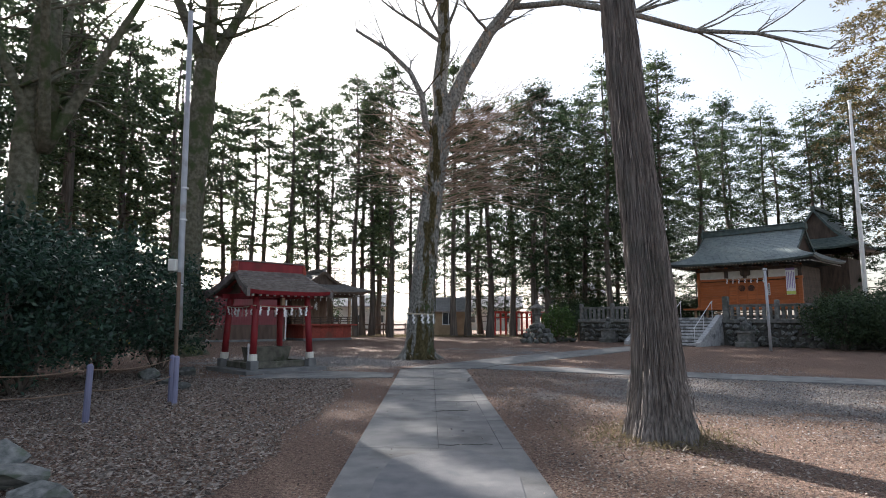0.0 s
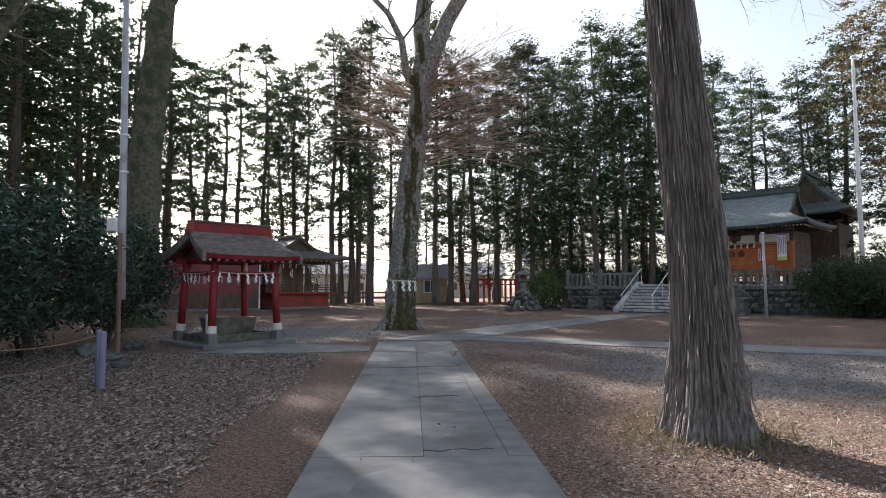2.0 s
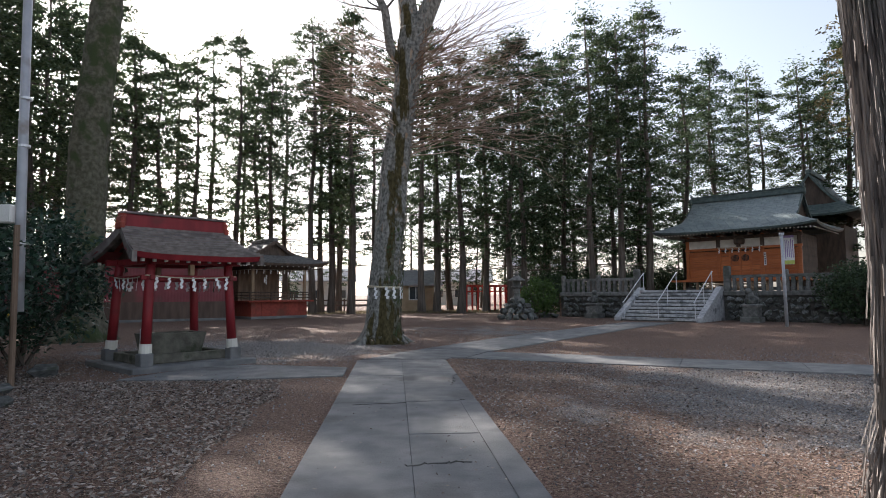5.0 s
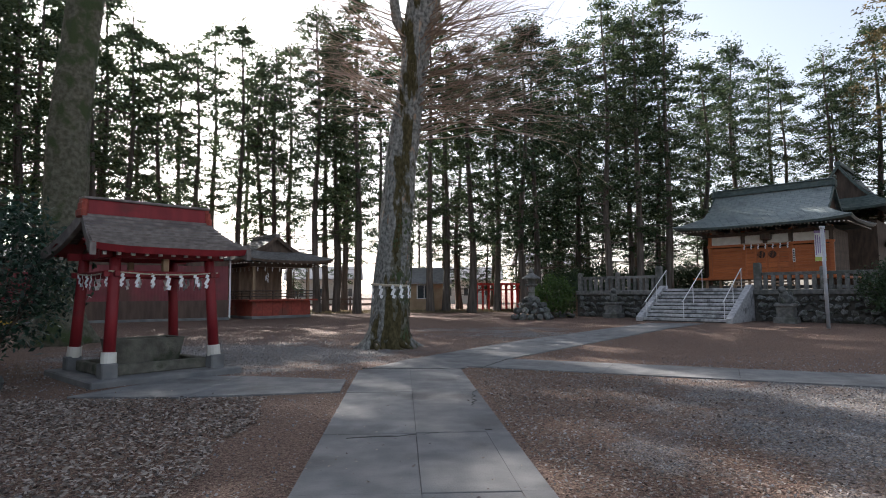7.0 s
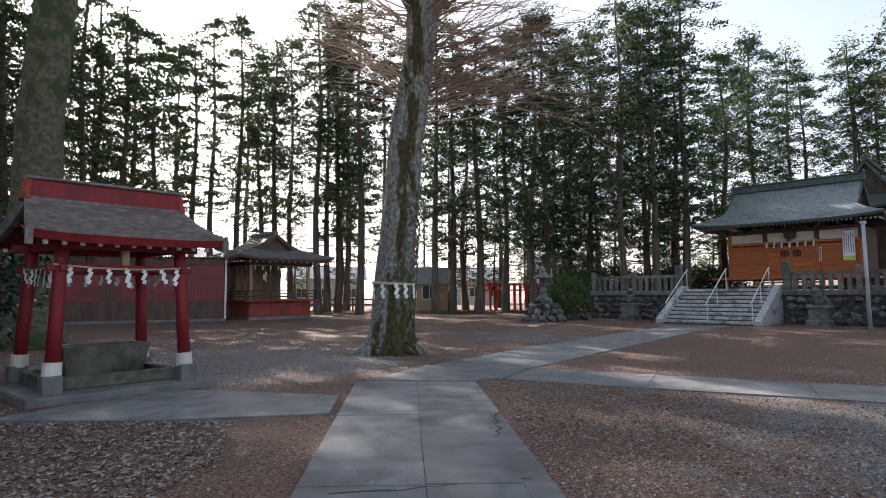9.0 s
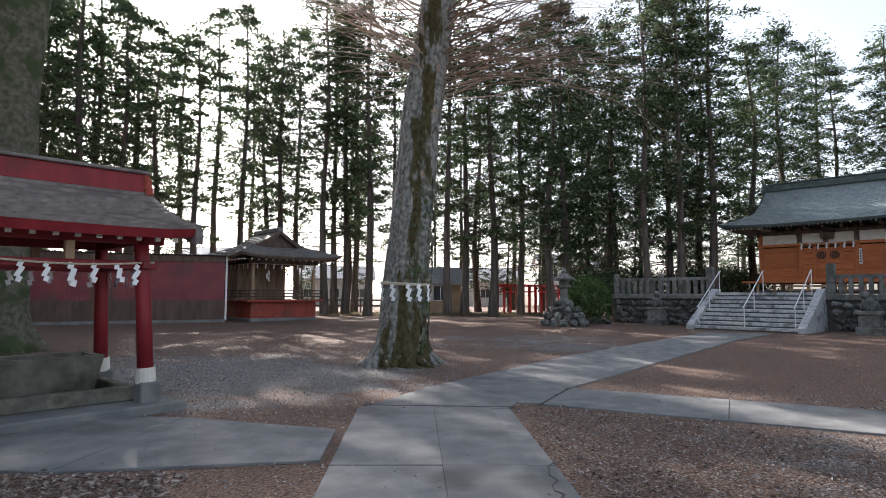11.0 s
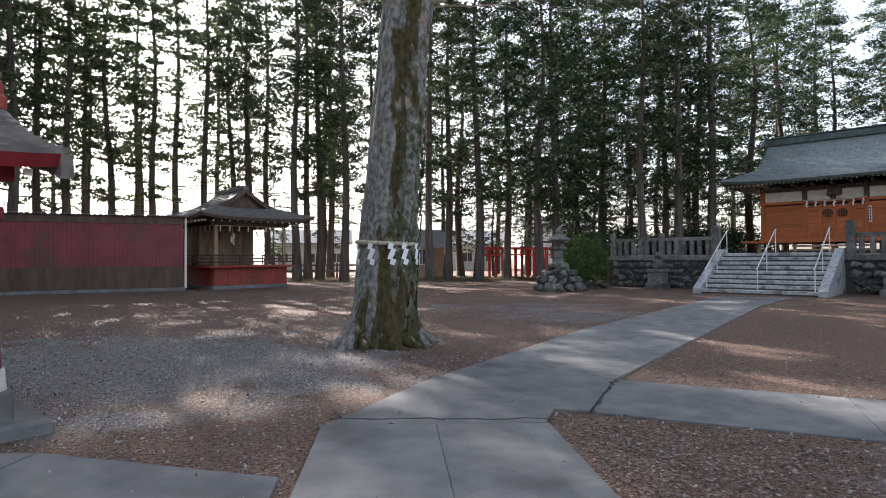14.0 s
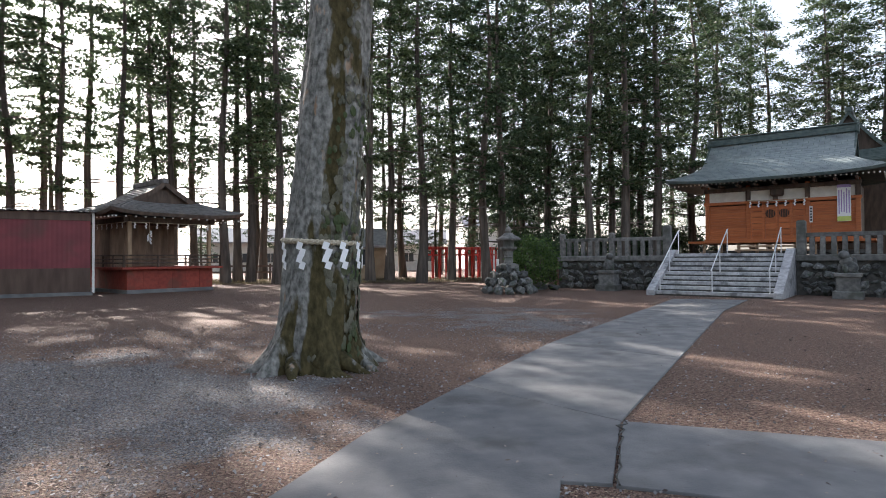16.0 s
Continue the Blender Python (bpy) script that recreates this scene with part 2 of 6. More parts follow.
M = dict(
    ground=ground_material(),
    concrete=material("concrete", (0.135, 0.137, 0.14), (0.215, 0.213, 0.208), 0.85, 3, bump=0.3, bump_scale=60, stain=(0.11, 0.108, 0.105), stain_scale=1.1, stain_at=0.56, vary=0.09),
    patch=material("patch", (0.13, 0.135, 0.145), (0.19, 0.19, 0.195), 0.85, 5, bump=0.4, bump_scale=80),
    step=material("step", (0.34, 0.34, 0.345), (0.52, 0.52, 0.53), 0.7, 8, bump=0.2, bump_scale=60, stain=(0.16, 0.165, 0.17), stain_scale=2.2, stain_at=0.53, vary=0.08),
    stone=material("stone", (0.07, 0.075, 0.072), (0.21, 0.21, 0.20), 0.9, 5, bump=0.6, bump_scale=22, stain=(0.07, 0.085, 0.06), stain_scale=2.0, stain_at=0.55, vary=0.45),
    fence_stone=material("fence_stone", (0.11, 0.11, 0.105), (0.22, 0.215, 0.20), 0.9, 6, bump=0.5, bump_scale=35, stain=(0.09, 0.095, 0.08), stain_scale=1.7, stain_at=0.52, vary=0.2),
    basin_stone=material("basin_stone", (0.085, 0.08, 0.065), (0.17, 0.16, 0.13), 0.9, 5, bump=0.5, bump_scale=30, stain=(0.05, 0.055, 0.035), stain_scale=2.4, stain_at=0.52),
    # red of the small gates, brightened so the colour carries their sunlight
    vermilion=material("vermilion", (0.50, 0.03, 0.025), (0.62, 0.05, 0.035), 0.5, 6, bump=0.1, vary=0.1),
    mortar=material("mortar", (0.06, 0.06, 0.055), (0.12, 0.115, 0.105), 0.95, 6, bump=0.5, bump_scale=40),
    red=material("red", (0.18, 0.012, 0.018), (0.26, 0.021, 0.027), 0.55, 6, bump=0.15, bump_scale=30, stretch=(1, 1, 0.2), stain=(0.15, 0.02, 0.02), stain_scale=2.5, stain_at=0.6),
    red_wood=material("red_wood", (0.24, 0.04, 0.028), (0.34, 0.065, 0.04), 0.6, 7, bump=0.2, bump_scale=35, stain=(0.2, 0.06, 0.04), stain_scale=1.5, vary=0.1),
    white=material("white", (0.72, 0.71, 0.68), (0.82, 0.81, 0.79), 0.7, 5, bump=0.1),
    plaster=material("plaster", (0.66, 0.62, 0.55), (0.78, 0.75, 0.68), 0.85, 3, bump=0.15, stain=(0.5, 0.47, 0.42), stain_scale=1.4, stain_at=0.6),
    paper=material("paper", (0.85, 0.85, 0.86), (0.9, 0.9, 0.9), 0.8, 3, bump=0.05),
    rope=material("rope", (0.42, 0.36, 0.26), (0.62, 0.56, 0.44), 0.9, 30, bump=0.6, bump_scale=60),
    orange_wood=material("orange_wood", (0.36, 0.10, 0.03), (0.51, 0.165, 0.05), 0.45, 5, bump=0.2, bump_scale=25, stretch=(0.25, 4, 4), stain=(0.36, 0.12, 0.04), stain_scale=0.9, stain_at=0.6, vary=0.12),
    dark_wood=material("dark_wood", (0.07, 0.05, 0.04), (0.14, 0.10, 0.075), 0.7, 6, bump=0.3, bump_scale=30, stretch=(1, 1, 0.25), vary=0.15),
    tan_wood=material("tan_wood", (0.32, 0.21, 0.13), (0.46, 0.33, 0.22), 0.7, 6, bump=0.3, bump_scale=30, stretch=(1, 1, 0.25), vary=0.12),
    stage_wood=material("stage_wood", (0.15, 0.10, 0.07), (0.25, 0.17, 0.12), 0.75, 6, bump=0.3, bump_scale=30, stretch=(1, 1, 0.25), vary=0.12),
    brown_board=material("brown_board", (0.085, 0.055, 0.044), (0.14, 0.095, 0.072), 0.75, 4, bump=0.2, bump_scale=30, stretch=(1, 1, 0.2), vary=0.1),
    copper=material("copper", (0.24, 0.28, 0.28), (0.34, 0.385, 0.38), 0.42, 4, metal=0.2, bump=0.15, bump_scale=20, stain=(0.19, 0.22, 0.225), stain_scale=0.9, stain_at=0.56),
    copper_dark=material("copper_dark", (0.07, 0.10, 0.095), (0.13, 0.165, 0.155), 0.5, 4, metal=0.25, bump=0.15, bump_scale=20),
    shingle=material("shingle", (0.12, 0.10, 0.09), (0.23, 0.20, 0.185), 0.6, 7, bump=0.3, bump_scale=30, stain=(0.12, 0.10, 0.095), stain_scale=2.0),
    old_tile=material("old_tile", (0.11, 0.105, 0.10), (0.20, 0.19, 0.18), 0.7, 5, bump=0.4, bump_scale=25, stain=(0.24, 0.21, 0.18), stain_scale=1.4, stain_at=0.6),
    sheet=material("sheet", (0.17, 0.035, 0.045), (0.24, 0.05, 0.06), 0.5, 1.2, metal=0.0, bump=0.15, bump_scale=15, stain=(0.12, 0.055, 0.045), stain_scale=0.5, stain_at=0.52),
    metal=material("metal", (0.62, 0.63, 0.65), (0.72, 0.73, 0.74), 0.35, 4, metal=0.35, bump=0.05),
    pole=material("pole", (0.36, 0.37, 0.40), (0.46, 0.47, 0.50), 0.55, 3, metal=0.2, bump=0.05, stain=(0.28, 0.25, 0.23), stain_scale=2),
    post=material("post", (0.15, 0.15, 0.24), (0.23, 0.23, 0.34), 0.6, 5, bump=0.2, stretch=(1, 1, 0.3)),
    cedar_bark=material("cedar_bark", (0.07, 0.06, 0.056), (0.31, 0.275, 0.25), 0.9, 40, bump=1.0, bump_scale=75, stretch=(1, 1, 0.06), stain=(0.13, 0.125, 0.11), stain_scale=2.5, stain_at=0.57),
    keyaki_bark=zelkova_material(),
    moss_bark=material("moss_bark", (0.075, 0.075, 0.05), (0.17, 0.16, 0.12), 0.95, 8, bump=0.9, bump_scale=20, stain=(0.055, 0.075, 0.03), stain_scale=1.8, stain_at=0.5),
    trunk=material("trunk", (0.06, 0.05, 0.042), (0.15, 0.125, 0.105), 0.9, 6, bump=0.9, bump_scale=14, stretch=(1, 1, 0.12), vary=0.2),
    twig=material("twig", (0.24, 0.175, 0.13), (0.42, 0.32, 0.25), 0.85, 5, bump=0.2),
    conifer=leaf_material("conifer", (0.032, 0.055, 0.026), (0.11, 0.145, 0.07), 0.35),
    conifer_dark=leaf_material("conifer_dark", (0.022, 0.042, 0.022), (0.07, 0.105, 0.05), 0.3),
    cedar_leaf=leaf_material("cedar_leaf", (0.07, 0.07, 0.03), (0.20, 0.15, 0.075), 0.4),
    shrub_leaf=leaf_material("shrub_leaf", (0.018, 0.04, 0.03), (0.05, 0.095, 0.06), 0.2, 0.3),
    fresh_leaf=leaf_material("fresh_leaf", (0.045, 0.09, 0.025), (0.11, 0.17, 0.05), 0.4),
    litter=leaf_material("litter", (0.06, 0.046, 0.04), (0.44, 0.375, 0.325), 0.1, 0.8),
    grass=leaf_material("grass", (0.10, 0.085, 0.045), (0.24, 0.195, 0.12), 0.3),
    black=material("black", (0.015, 0.014, 0.013), (0.03, 0.028, 0.026), 0.7, 5),
    yellow=material("yellow", (0.65, 0.42, 0.04), (0.75, 0.5, 0.06), 0.5, 4),
    pale_wall=material("pale_wall", (0.68, 0.66, 0.62), (0.8, 0.78, 0.74), 0.85, 2),
    beige_wall=material("beige_wall", (0.36, 0.26, 0.16), (0.46, 0.35, 0.23), 0.85, 2),
    grey_roof=material("grey_roof", (0.3, 0.3, 0.31), (0.42, 0.42, 0.43), 0.7, 5),
    violet=material("violet", (0.35, 0.25, 0.5), (0.42, 0.32, 0.58), 0.8, 3),
    lime=material("lime", (0.55, 0.65, 0.15), (0.65, 0.72, 0.2), 0.8, 3),
    gravel=leaf_material("gravel", (0.13, 0.125, 0.13), (0.45, 0.44, 0.44), 0.02, 0.9),
    glass=material("glass", (0.05, 0.06, 0.07), (0.08, 0.09, 0.10), 0.08, 2, bump=0.0, spec=0.8),
)


# ---- building helpers ----
def part(name, bm, mat, parent=None, label="", smooth=False):
    me = bpy.data.meshes.new(name)
    if smooth:
        for f in bm.faces:
            f.smooth = True
    bm.to_mesh(me)
    bm.free()
    me.materials.append(M[mat])
    ob = new(name, me)
    ob.parent = parent
    if label:
        ob["label"] = label
    return ob


def raw_mesh(name, verts, faces, mat, parent=None, smooth=False):
    me = bpy.data.meshes.new(name)
    me.from_pydata(verts, [], faces)
    if smooth:
        me.polygons.foreach_set("use_smooth", [True] * len(faces))
    me.materials.append(M[mat])
    ob = new(name, me)
    ob.parent = parent
    return ob


def thing(name, m, label, category, group="", kind=""):
    ob = new(name)
    ob.matrix_basis = m
    return tagged(ob, label, category, group, kind)


def box(bm, x, y, z, sx, sy, sz, rz=0.0, ry=0.0, rx=0.0, bevel=0.0):
    """A box by its centre and size, with rounded edges if bevel is given."""
    r = bmesh.ops.create_cube(bm, size=1.0, matrix=pose(x, y, z, rx, ry, rz) @ Matrix.Diagonal((sx, sy, sz, 1)))
    if bevel:
        edges = list({e for v in r["verts"] for e in v.link_edges})
        bmesh.ops.bevel(bm, geom=edges, offset=bevel, segments=1, affect="EDGES")
    return bm


def tube(bm, pts, radii, n=8, ridge=0.0, freq=0, flare=None, seed=0, cap=True):
    """A tapered tube along points; ridge roughens it, freq makes ribs, flare(angle, height) widens its foot."""
    rings = []
    pts = [Vector(p) for p in pts]
    for i, p in enumerate(pts):
        d = (pts[min(i + 1, len(pts) - 1)] - pts[max(i - 1, 0)]).normalized()
        u = Vector((1, 0, 0)) if abs(d.z) > 0.6 else Vector((0, 0, 1))
        a = d.cross(u).normalized()
        b = d.cross(a).normalized()
        ring = []
        for k in range(n):
            t = 2 * math.pi * k / n
            r = radii[i]
            if ridge:
                q = Vector((math.cos(t) * 2.2, math.sin(t) * 2.2, p.z * 0.7 + seed))
                r *= 1 + ridge * noise.noise(q)
                if freq:
                    w = noise.noise(Vector((math.cos(t) * freq, math.sin(t) * freq, p.z * 0.45 + seed)))
                    r *= 1 + ridge * 0.9 * w
            if flare:
                r *= flare(t, p.z)
            ring.append(bm.verts.new(p + (a * math.cos(t) + b * math.sin(t)) * r))
        rings.append(ring)
    for r0, r1 in zip(rings, rings[1:]):
        for k in range(n):
            bm.faces.new((r0[k], r0[(k + 1) % n], r1[(k + 1) % n], r1[k]))
    if cap:
        bm.faces.new(rings[0][::-1])
        bm.faces.new(rings[-1])
    return bm


def rod(bm, a, b, r, n=8):
    return tube(bm, [a, b], [r, r], n)


def leaves(centres, size, rng, flat=0.0, aspect=0.5, tri=False):
    """Rhombic leaves at the centres, turned at random; flat lays them down."""
    c = np.asarray(centres, float)
    k = len(c)
    a = rng.normal(size=(k, 3))
    a[:, 2] *= 1 - flat
    a /= np.linalg.norm(a, axis=1)[:, None] + 1e-9
    b = rng.normal(size=(k, 3))
    b[:, 2] *= 1 - flat
    b -= a * (a * b).sum(1)[:, None]
    b /= np.linalg.norm(b, axis=1)[:, None] + 1e-9
    s = (size * rng.uniform(0.6, 1.4, k))[:, None]
    v = np.stack([c - a * s, c + b * s * aspect - a * s * 0.1, c + a * s, c - b * s * aspect - a * s * 0.1], 1).reshape(-1, 3)
    if tri:
        v = v.reshape(k, 4, 3)[:, [0, 1, 3]] + (a * s * 0.25)[:, None, :]
        v[:, 0] -= a * s * 0.6
        return v.reshape(-1, 3).tolist(), np.arange(k * 3).reshape(-1, 3).tolist()
    f = np.arange(k * 4).reshape(-1, 4)
    return v.tolist(), f.tolist()


# ---- ground ----
def axis(dense0, dense1, step, far):
    a = [dense0 - far, dense0 - far / 3, dense0 - 40, dense0 - 12]
    x = dense0
    while x < dense1:
        a.append(x)
        x += step
    return a + [dense1, dense1 + 12, dense1 + 40, dense1 + far / 3, dense1 + far]


def gravelled(x, y):
    """How much grey gravel, against needle-brown earth, lies at a place of the court."""
    def spot(cx, cy, rx, ry):
        return math.exp(-((x - cx) / rx) ** 2 - ((y - cy) / ry) ** 2)
    g = 0.12 + 0.75 * spot(-4.5, 20.5, 4.5, 3.6) + 0.7 * spot(6.0, 12.0, 4.0, 4.5) + 0.45 * spot(3.5, 25.5, 2.5, 2.2) + 0.4 * spot(2.0, 29.0, 6.0, 2.0)
    g -= 0.5 * spot(2.6, 7.2, 1.8, 1.6) + 0.3 * spot(7.5, 23.0, 3.5, 3.5) + 0.35 * spot(-0.5, 23.0, 2.0, 1.3)
    return g + 0.14 * noise.noise(Vector((x * 0.45, y * 0.9, 3.3)))


def build_ground():
    bm = bmesh.new()
    xs, ys = axis(-14, 20, 0.35, 900), axis(-6, 44, 0.35, 900)
    grid = [[bm.verts.new((x, y, 0.008 * noise.noise(Vector((x * 0.8, y * 0.8, 0))) + 0.008 * noise.noise(Vector((x * 0.2, y * 0.2, 5))))) for x in xs] for y in ys]
    for r0, r1 in zip(grid, grid[1:]):
        for i in range(len(xs) - 1):
            bm.faces.new((r0[i], r0[i + 1], r1[i + 1], r1[i]))
    ob = part("ground", bm, "ground", smooth=True)
    at = ob.data.attributes.new("gravel", "FLOAT", "POINT")
    at.data.foreach_set("value", [gravelled(v.co.x, v.co.y) for v in ob.data.vertices])
    tagged(ob, "brown earth and grey gravel strewn with dry needles", "ground", kind="structure")


build_ground()


def slab_mesh(poly, top=0.05, low=-0.08):
    """A paving slab from its corners, with a small worn bevel."""
    bm = bmesh.new()
    c = Vector((sum(p[0] for p in poly) / len(poly), sum(p[1] for p in poly) / len(poly), 0))
    def ring(z, inset):
        r = []
        for x, y in poly:
            d = Vector((x, y, 0)) - c
            d *= 1 - inset / d.length
            r.append(bm.verts.new((c.x + d.x, c.y + d.y, z)))
        return r
    a, b, d = ring(low, 0.003), ring(top - 0.006, 0.003), ring(top, 0.009)
    k = len(poly)
    for r0, r1 in ((a, b), (b, d)):
        for i in range(k):
            bm.faces.new((r0[i], r0[(i + 1) % k], r1[(i + 1) % k], r1[i]))
    bm.faces.new(d)
    bmesh.ops.recalc_face_normals(bm, faces=bm.faces)
    return bm


def lerp(a, b, t):
    return a + (b - a) * t


def path_left(y):
    return lerp(-0.80, -1.36, (y - 0.0) / 17.0)


def path_right(y):
    return lerp(1.02, 0.52, (y - 2.0) / 15.4)


def build_paths():
    pave = thing("pavement", pose(0, 0, 0), "worn grey concrete path of cracked slabs", "path", kind="structure")
    cuts = [-6.0, -3.0, 0.2, 3.3, 6.5, 8.3, 10.3, 12.1, 14.6, 17.05]
    for i, (y0, y1) in enumerate(zip(cuts, cuts[1:])):
        rows = ((0.0, 0.5), (0.5, 0.88), (0.88, 1.0)) if y0 > 6 else ((0.0, 0.45), (0.45, 1.0))
        for a, b in rows:
            q = [(lerp(path_left(y), path_right(y), f), y) for f, y in ((a, y0), (b, y0), (b, y1), (a, y1))]
            part("slab", slab_mesh(q, 0.03 + 0.005 * math.sin(i * 5 + a * 9)), "concrete", pave)
    # where the ways meet, and the diagonal to the steps
    fans = [
        [(-1.36, 17.06), (0.5, 17.06), (0.68, 17.5), (0.98, 17.4), (1.66, 18.72), (0.6, 20.4), (-0.55, 18.7)],
        [(0.61, 20.4), (1.67, 18.73), (3.9, 21.6), (2.6, 23.3)],
        [(2.61, 23.31), (3.91, 21.61), (6.4, 24.8), (4.9, 26.1)],
        [(4.91, 26.11), (6.41, 24.81), (9.0, 28.1), (7.3, 29.0)],
        [(7.31, 29.01), (9.01, 28.11), (12.0, 31.3), (9.9, 32.2)],
    ]
    for q in fans:
        part("slab", slab_mesh(q, 0.026), "concrete", pave)
    u = Vector((4.56, -2.31)).normalized()
    for i in range(7):
        a, b = i * 2.2, i * 2.2 + 2.2
        q = [(0.99 + u.x * a, 17.38 + u.y * a), (0.99 + u.x * b, 17.38 + u.y * b), (1.68 + u.x * b, 18.72 + u.y * b - 0.0), (1.68 + u.x * a, 18.72 + u.y * a)]
        part("slab", slab_mesh(q, 0.024), "concrete", pave)
    left = [[(-3.5, 14.45), (-1.39, 14.78), (-1.45, 15.95), (-3.3, 16.55)], [(-5.2, 14.6), (-3.51, 14.45), (-3.31, 16.55), (-4.3, 16.6)]]
    for q in left:
        part("slab", slab_mesh(q, 0.024), "concrete", pave)
    # a dark mended patch on the near slabs
    bm = slab_mesh([(-0.58, 4.2), (0.66, 4.3), (0.70, 5.3), (0.62, 6.0), (0.28, 6.38), (-0.2, 6.3), (-0.55, 6.0), (-0.62, 5.2)], 0.040, 0.01)
    part("patch", bm, "patch", pave, "dark mended concrete patch")
    # cracks: thin dark fissures filled with soil
    rng = random.Random(4)
    for (x0, y0), (x1, y1) in (((-0.85, 6.55), (0.55, 6.75)), ((-0.2, 9.2), (0.35, 9.3)), ((0.4, 13.2), (0.6, 14.8)), ((-0.9, 11.9), (0.5, 12.2)), ((0.98, 17.4), (1.7, 18.75)), ((-1.3, 17.3), (0.6, 17.15))):
        bm = bmesh.new()
        pts, k = [], 14
        for j in range(k + 1):
            t = j / k
            pts.append((lerp(x0, x1, t) + rng.uniform(-0.04, 0.04), lerp(y0, y1, t) + rng.uniform(-0.04, 0.04), 0.028))
        tube(bm, pts, [rng.uniform(0.004, 0.009) for _ in pts], 5)
        part("crack", bm, "mortar", pave, "soil-filled crack")


build_paths()


# ---- roofs ----
def roof_curve(s, z0, z1, sag):
    return lerp(z0, z1, s) - sag * 4 * s * (1 - s) * (z1 - z0) * 0.25


def hip_gable_roof(parent, le, we, lr, z0, z1, s1, courses, mat, trim, lift=0.12, sag=0.55, thick=0.14, step=0.018, barge=""):
    """A hip-and-gable roof about the origin, its ridge along x. le, we: eave length and width; lr: ridge length; s1: where the gable begins (0: a plain gable)."""
    n = 24

    def half(s):
        return lerp(le / 2, lr / 2, min(1, s / s1)) if s1 else lerp(le / 2, lr / 2, s)

    def up(t, s):
        return lift * abs(t) ** 4 * (1 - s)

    def course(fn, sa, sb):
        bm = bmesh.new()
        rows = [[bm.verts.new(fn(2 * i / n - 1, s, dz)) for i in range(n + 1)] for s, dz in ((sa, step), (sb, 0.0))]
        low = [bm.verts.new((v.co.x, v.co.y, v.co.z - step - 0.01)) for v in rows[0]]
        for i in range(n):
            bm.faces.new((rows[0][i], rows[0][i + 1], rows[1][i + 1], rows[1][i]))
            bm.faces.new((low[i], low[i + 1], rows[0][i + 1], rows[0][i]))
        part("roof_course", bm, mat, parent)

    for side in (-1, 1):
        for c in range(courses):
            course(lambda t, s, dz: (half(s) * t, side * we / 2 * (1 - s), roof_curve(s, z0, z1, sag) + dz + up(t, s)), c / courses, (c + 1) / courses)
        k = max(2, round(courses * s1)) if s1 else 0
        for c in range(k):
            course(lambda t, s, dz: (side * half(s), we / 2 * (1 - s) * t, roof_curve(s, z0, z1, sag) + dz + up(t, s)), s1 * c / k, s1 * (c + 1) / k)
    # the thick edge under the eaves, and the soffit
    bm = bmesh.new()
    loop = [(-1, -1), (1, -1), (1, 1), (-1, 1)]
    for (ax, ay), (bx, by) in zip(loop, loop[1:] + loop[:1]):
        if not s1 and ax == bx:
            continue
        r = [[], [], []]
        for i in range(n + 1):
            t = i / n
            x, y = lerp(ax, bx, t), lerp(ay, by, t)
            w = 2 * t - 1
            z = z0 + lift * abs(w) ** 4
            r[0].append(bm.verts.new((x * le / 2, y * we / 2, z)))
            r[1].append(bm.verts.new((x * (le / 2 - 0.05), y * (we / 2 - 0.05), z - thick)))
            r[2].append(bm.verts.new((x * (le / 2 - 1.3 if s1 else le / 2 - 0.05), y * (we / 2 - (1.3 if s1 else 0.6)), z0 + 0.12)))
        for p, q in zip(r, r[1:]):
            for i in range(n):
                bm.faces.new((p[i], p[i + 1], q[i + 1], q[i]))
    part("eave", bm, trim, parent)
    # gable walls with barge boards, set in a little
    for side in (-1, 1):
        sb = s1 if s1 else 0.0
        bm = bmesh.new()
        x = side * (lr / 2 - 0.25) if s1 else side * (half(0.3) - 0.5)
        top = [bm.verts.new((x, side2 * we / 2 * (1 - s), roof_curve(s, z0, z1, sag) - 0.04)) for side2, s in [(-1, lerp(sb, 1, j / 8)) for j in range(9)] + [(1, lerp(1, sb, j / 8)) for j in range(1, 9)]]
        bm.faces.new(top)
        part("gable_wall", bm, "dark_wood", parent)
        top = 0.03 if barge else 0.07
        for side2 in (-1, 1):
            bm = bmesh.new()
            pr = []
            for j in range(9):
                s = lerp(sb, 1, j / 8)
                xx = side * (half(s) + 0.02)
                y, z = side2 * we / 2 * (1 - s), roof_curve(s, z0, z1, sag)
                pr.append([bm.verts.new(c) for c in ((xx, y, z + top), (xx, y, z - 0.17), (xx - side * 0.09, y, z - 0.17), (xx - side * 0.09, y, z + top))])
            for p, q in zip(pr, pr[1:]):
                for i in range(4):
                    bm.faces.new((p[i], p[(i + 1) % 4], q[(i + 1) % 4], q[i]))
            bm.faces.new(pr[0])
            bm.faces.new(pr[-1][::-1])
            bmesh.ops.recalc_face_normals(bm, faces=bm.faces)
            part("barge_board", bm, barge or trim, parent)


def rafter_ends(parent, le, we, z, count, size=0.06, sides=(-1, 1), mat="white", inset=0.1):
    for side in sides:
        for i in range(count):
            bm = bmesh.new()
            x = lerp(-le / 2 + 0.2, le / 2 - 0.2, i / (count - 1))
            box(bm, x, side * (we / 2 - inset), z, size, 0.05, size)
            part("rafter_end", bm, mat, parent)


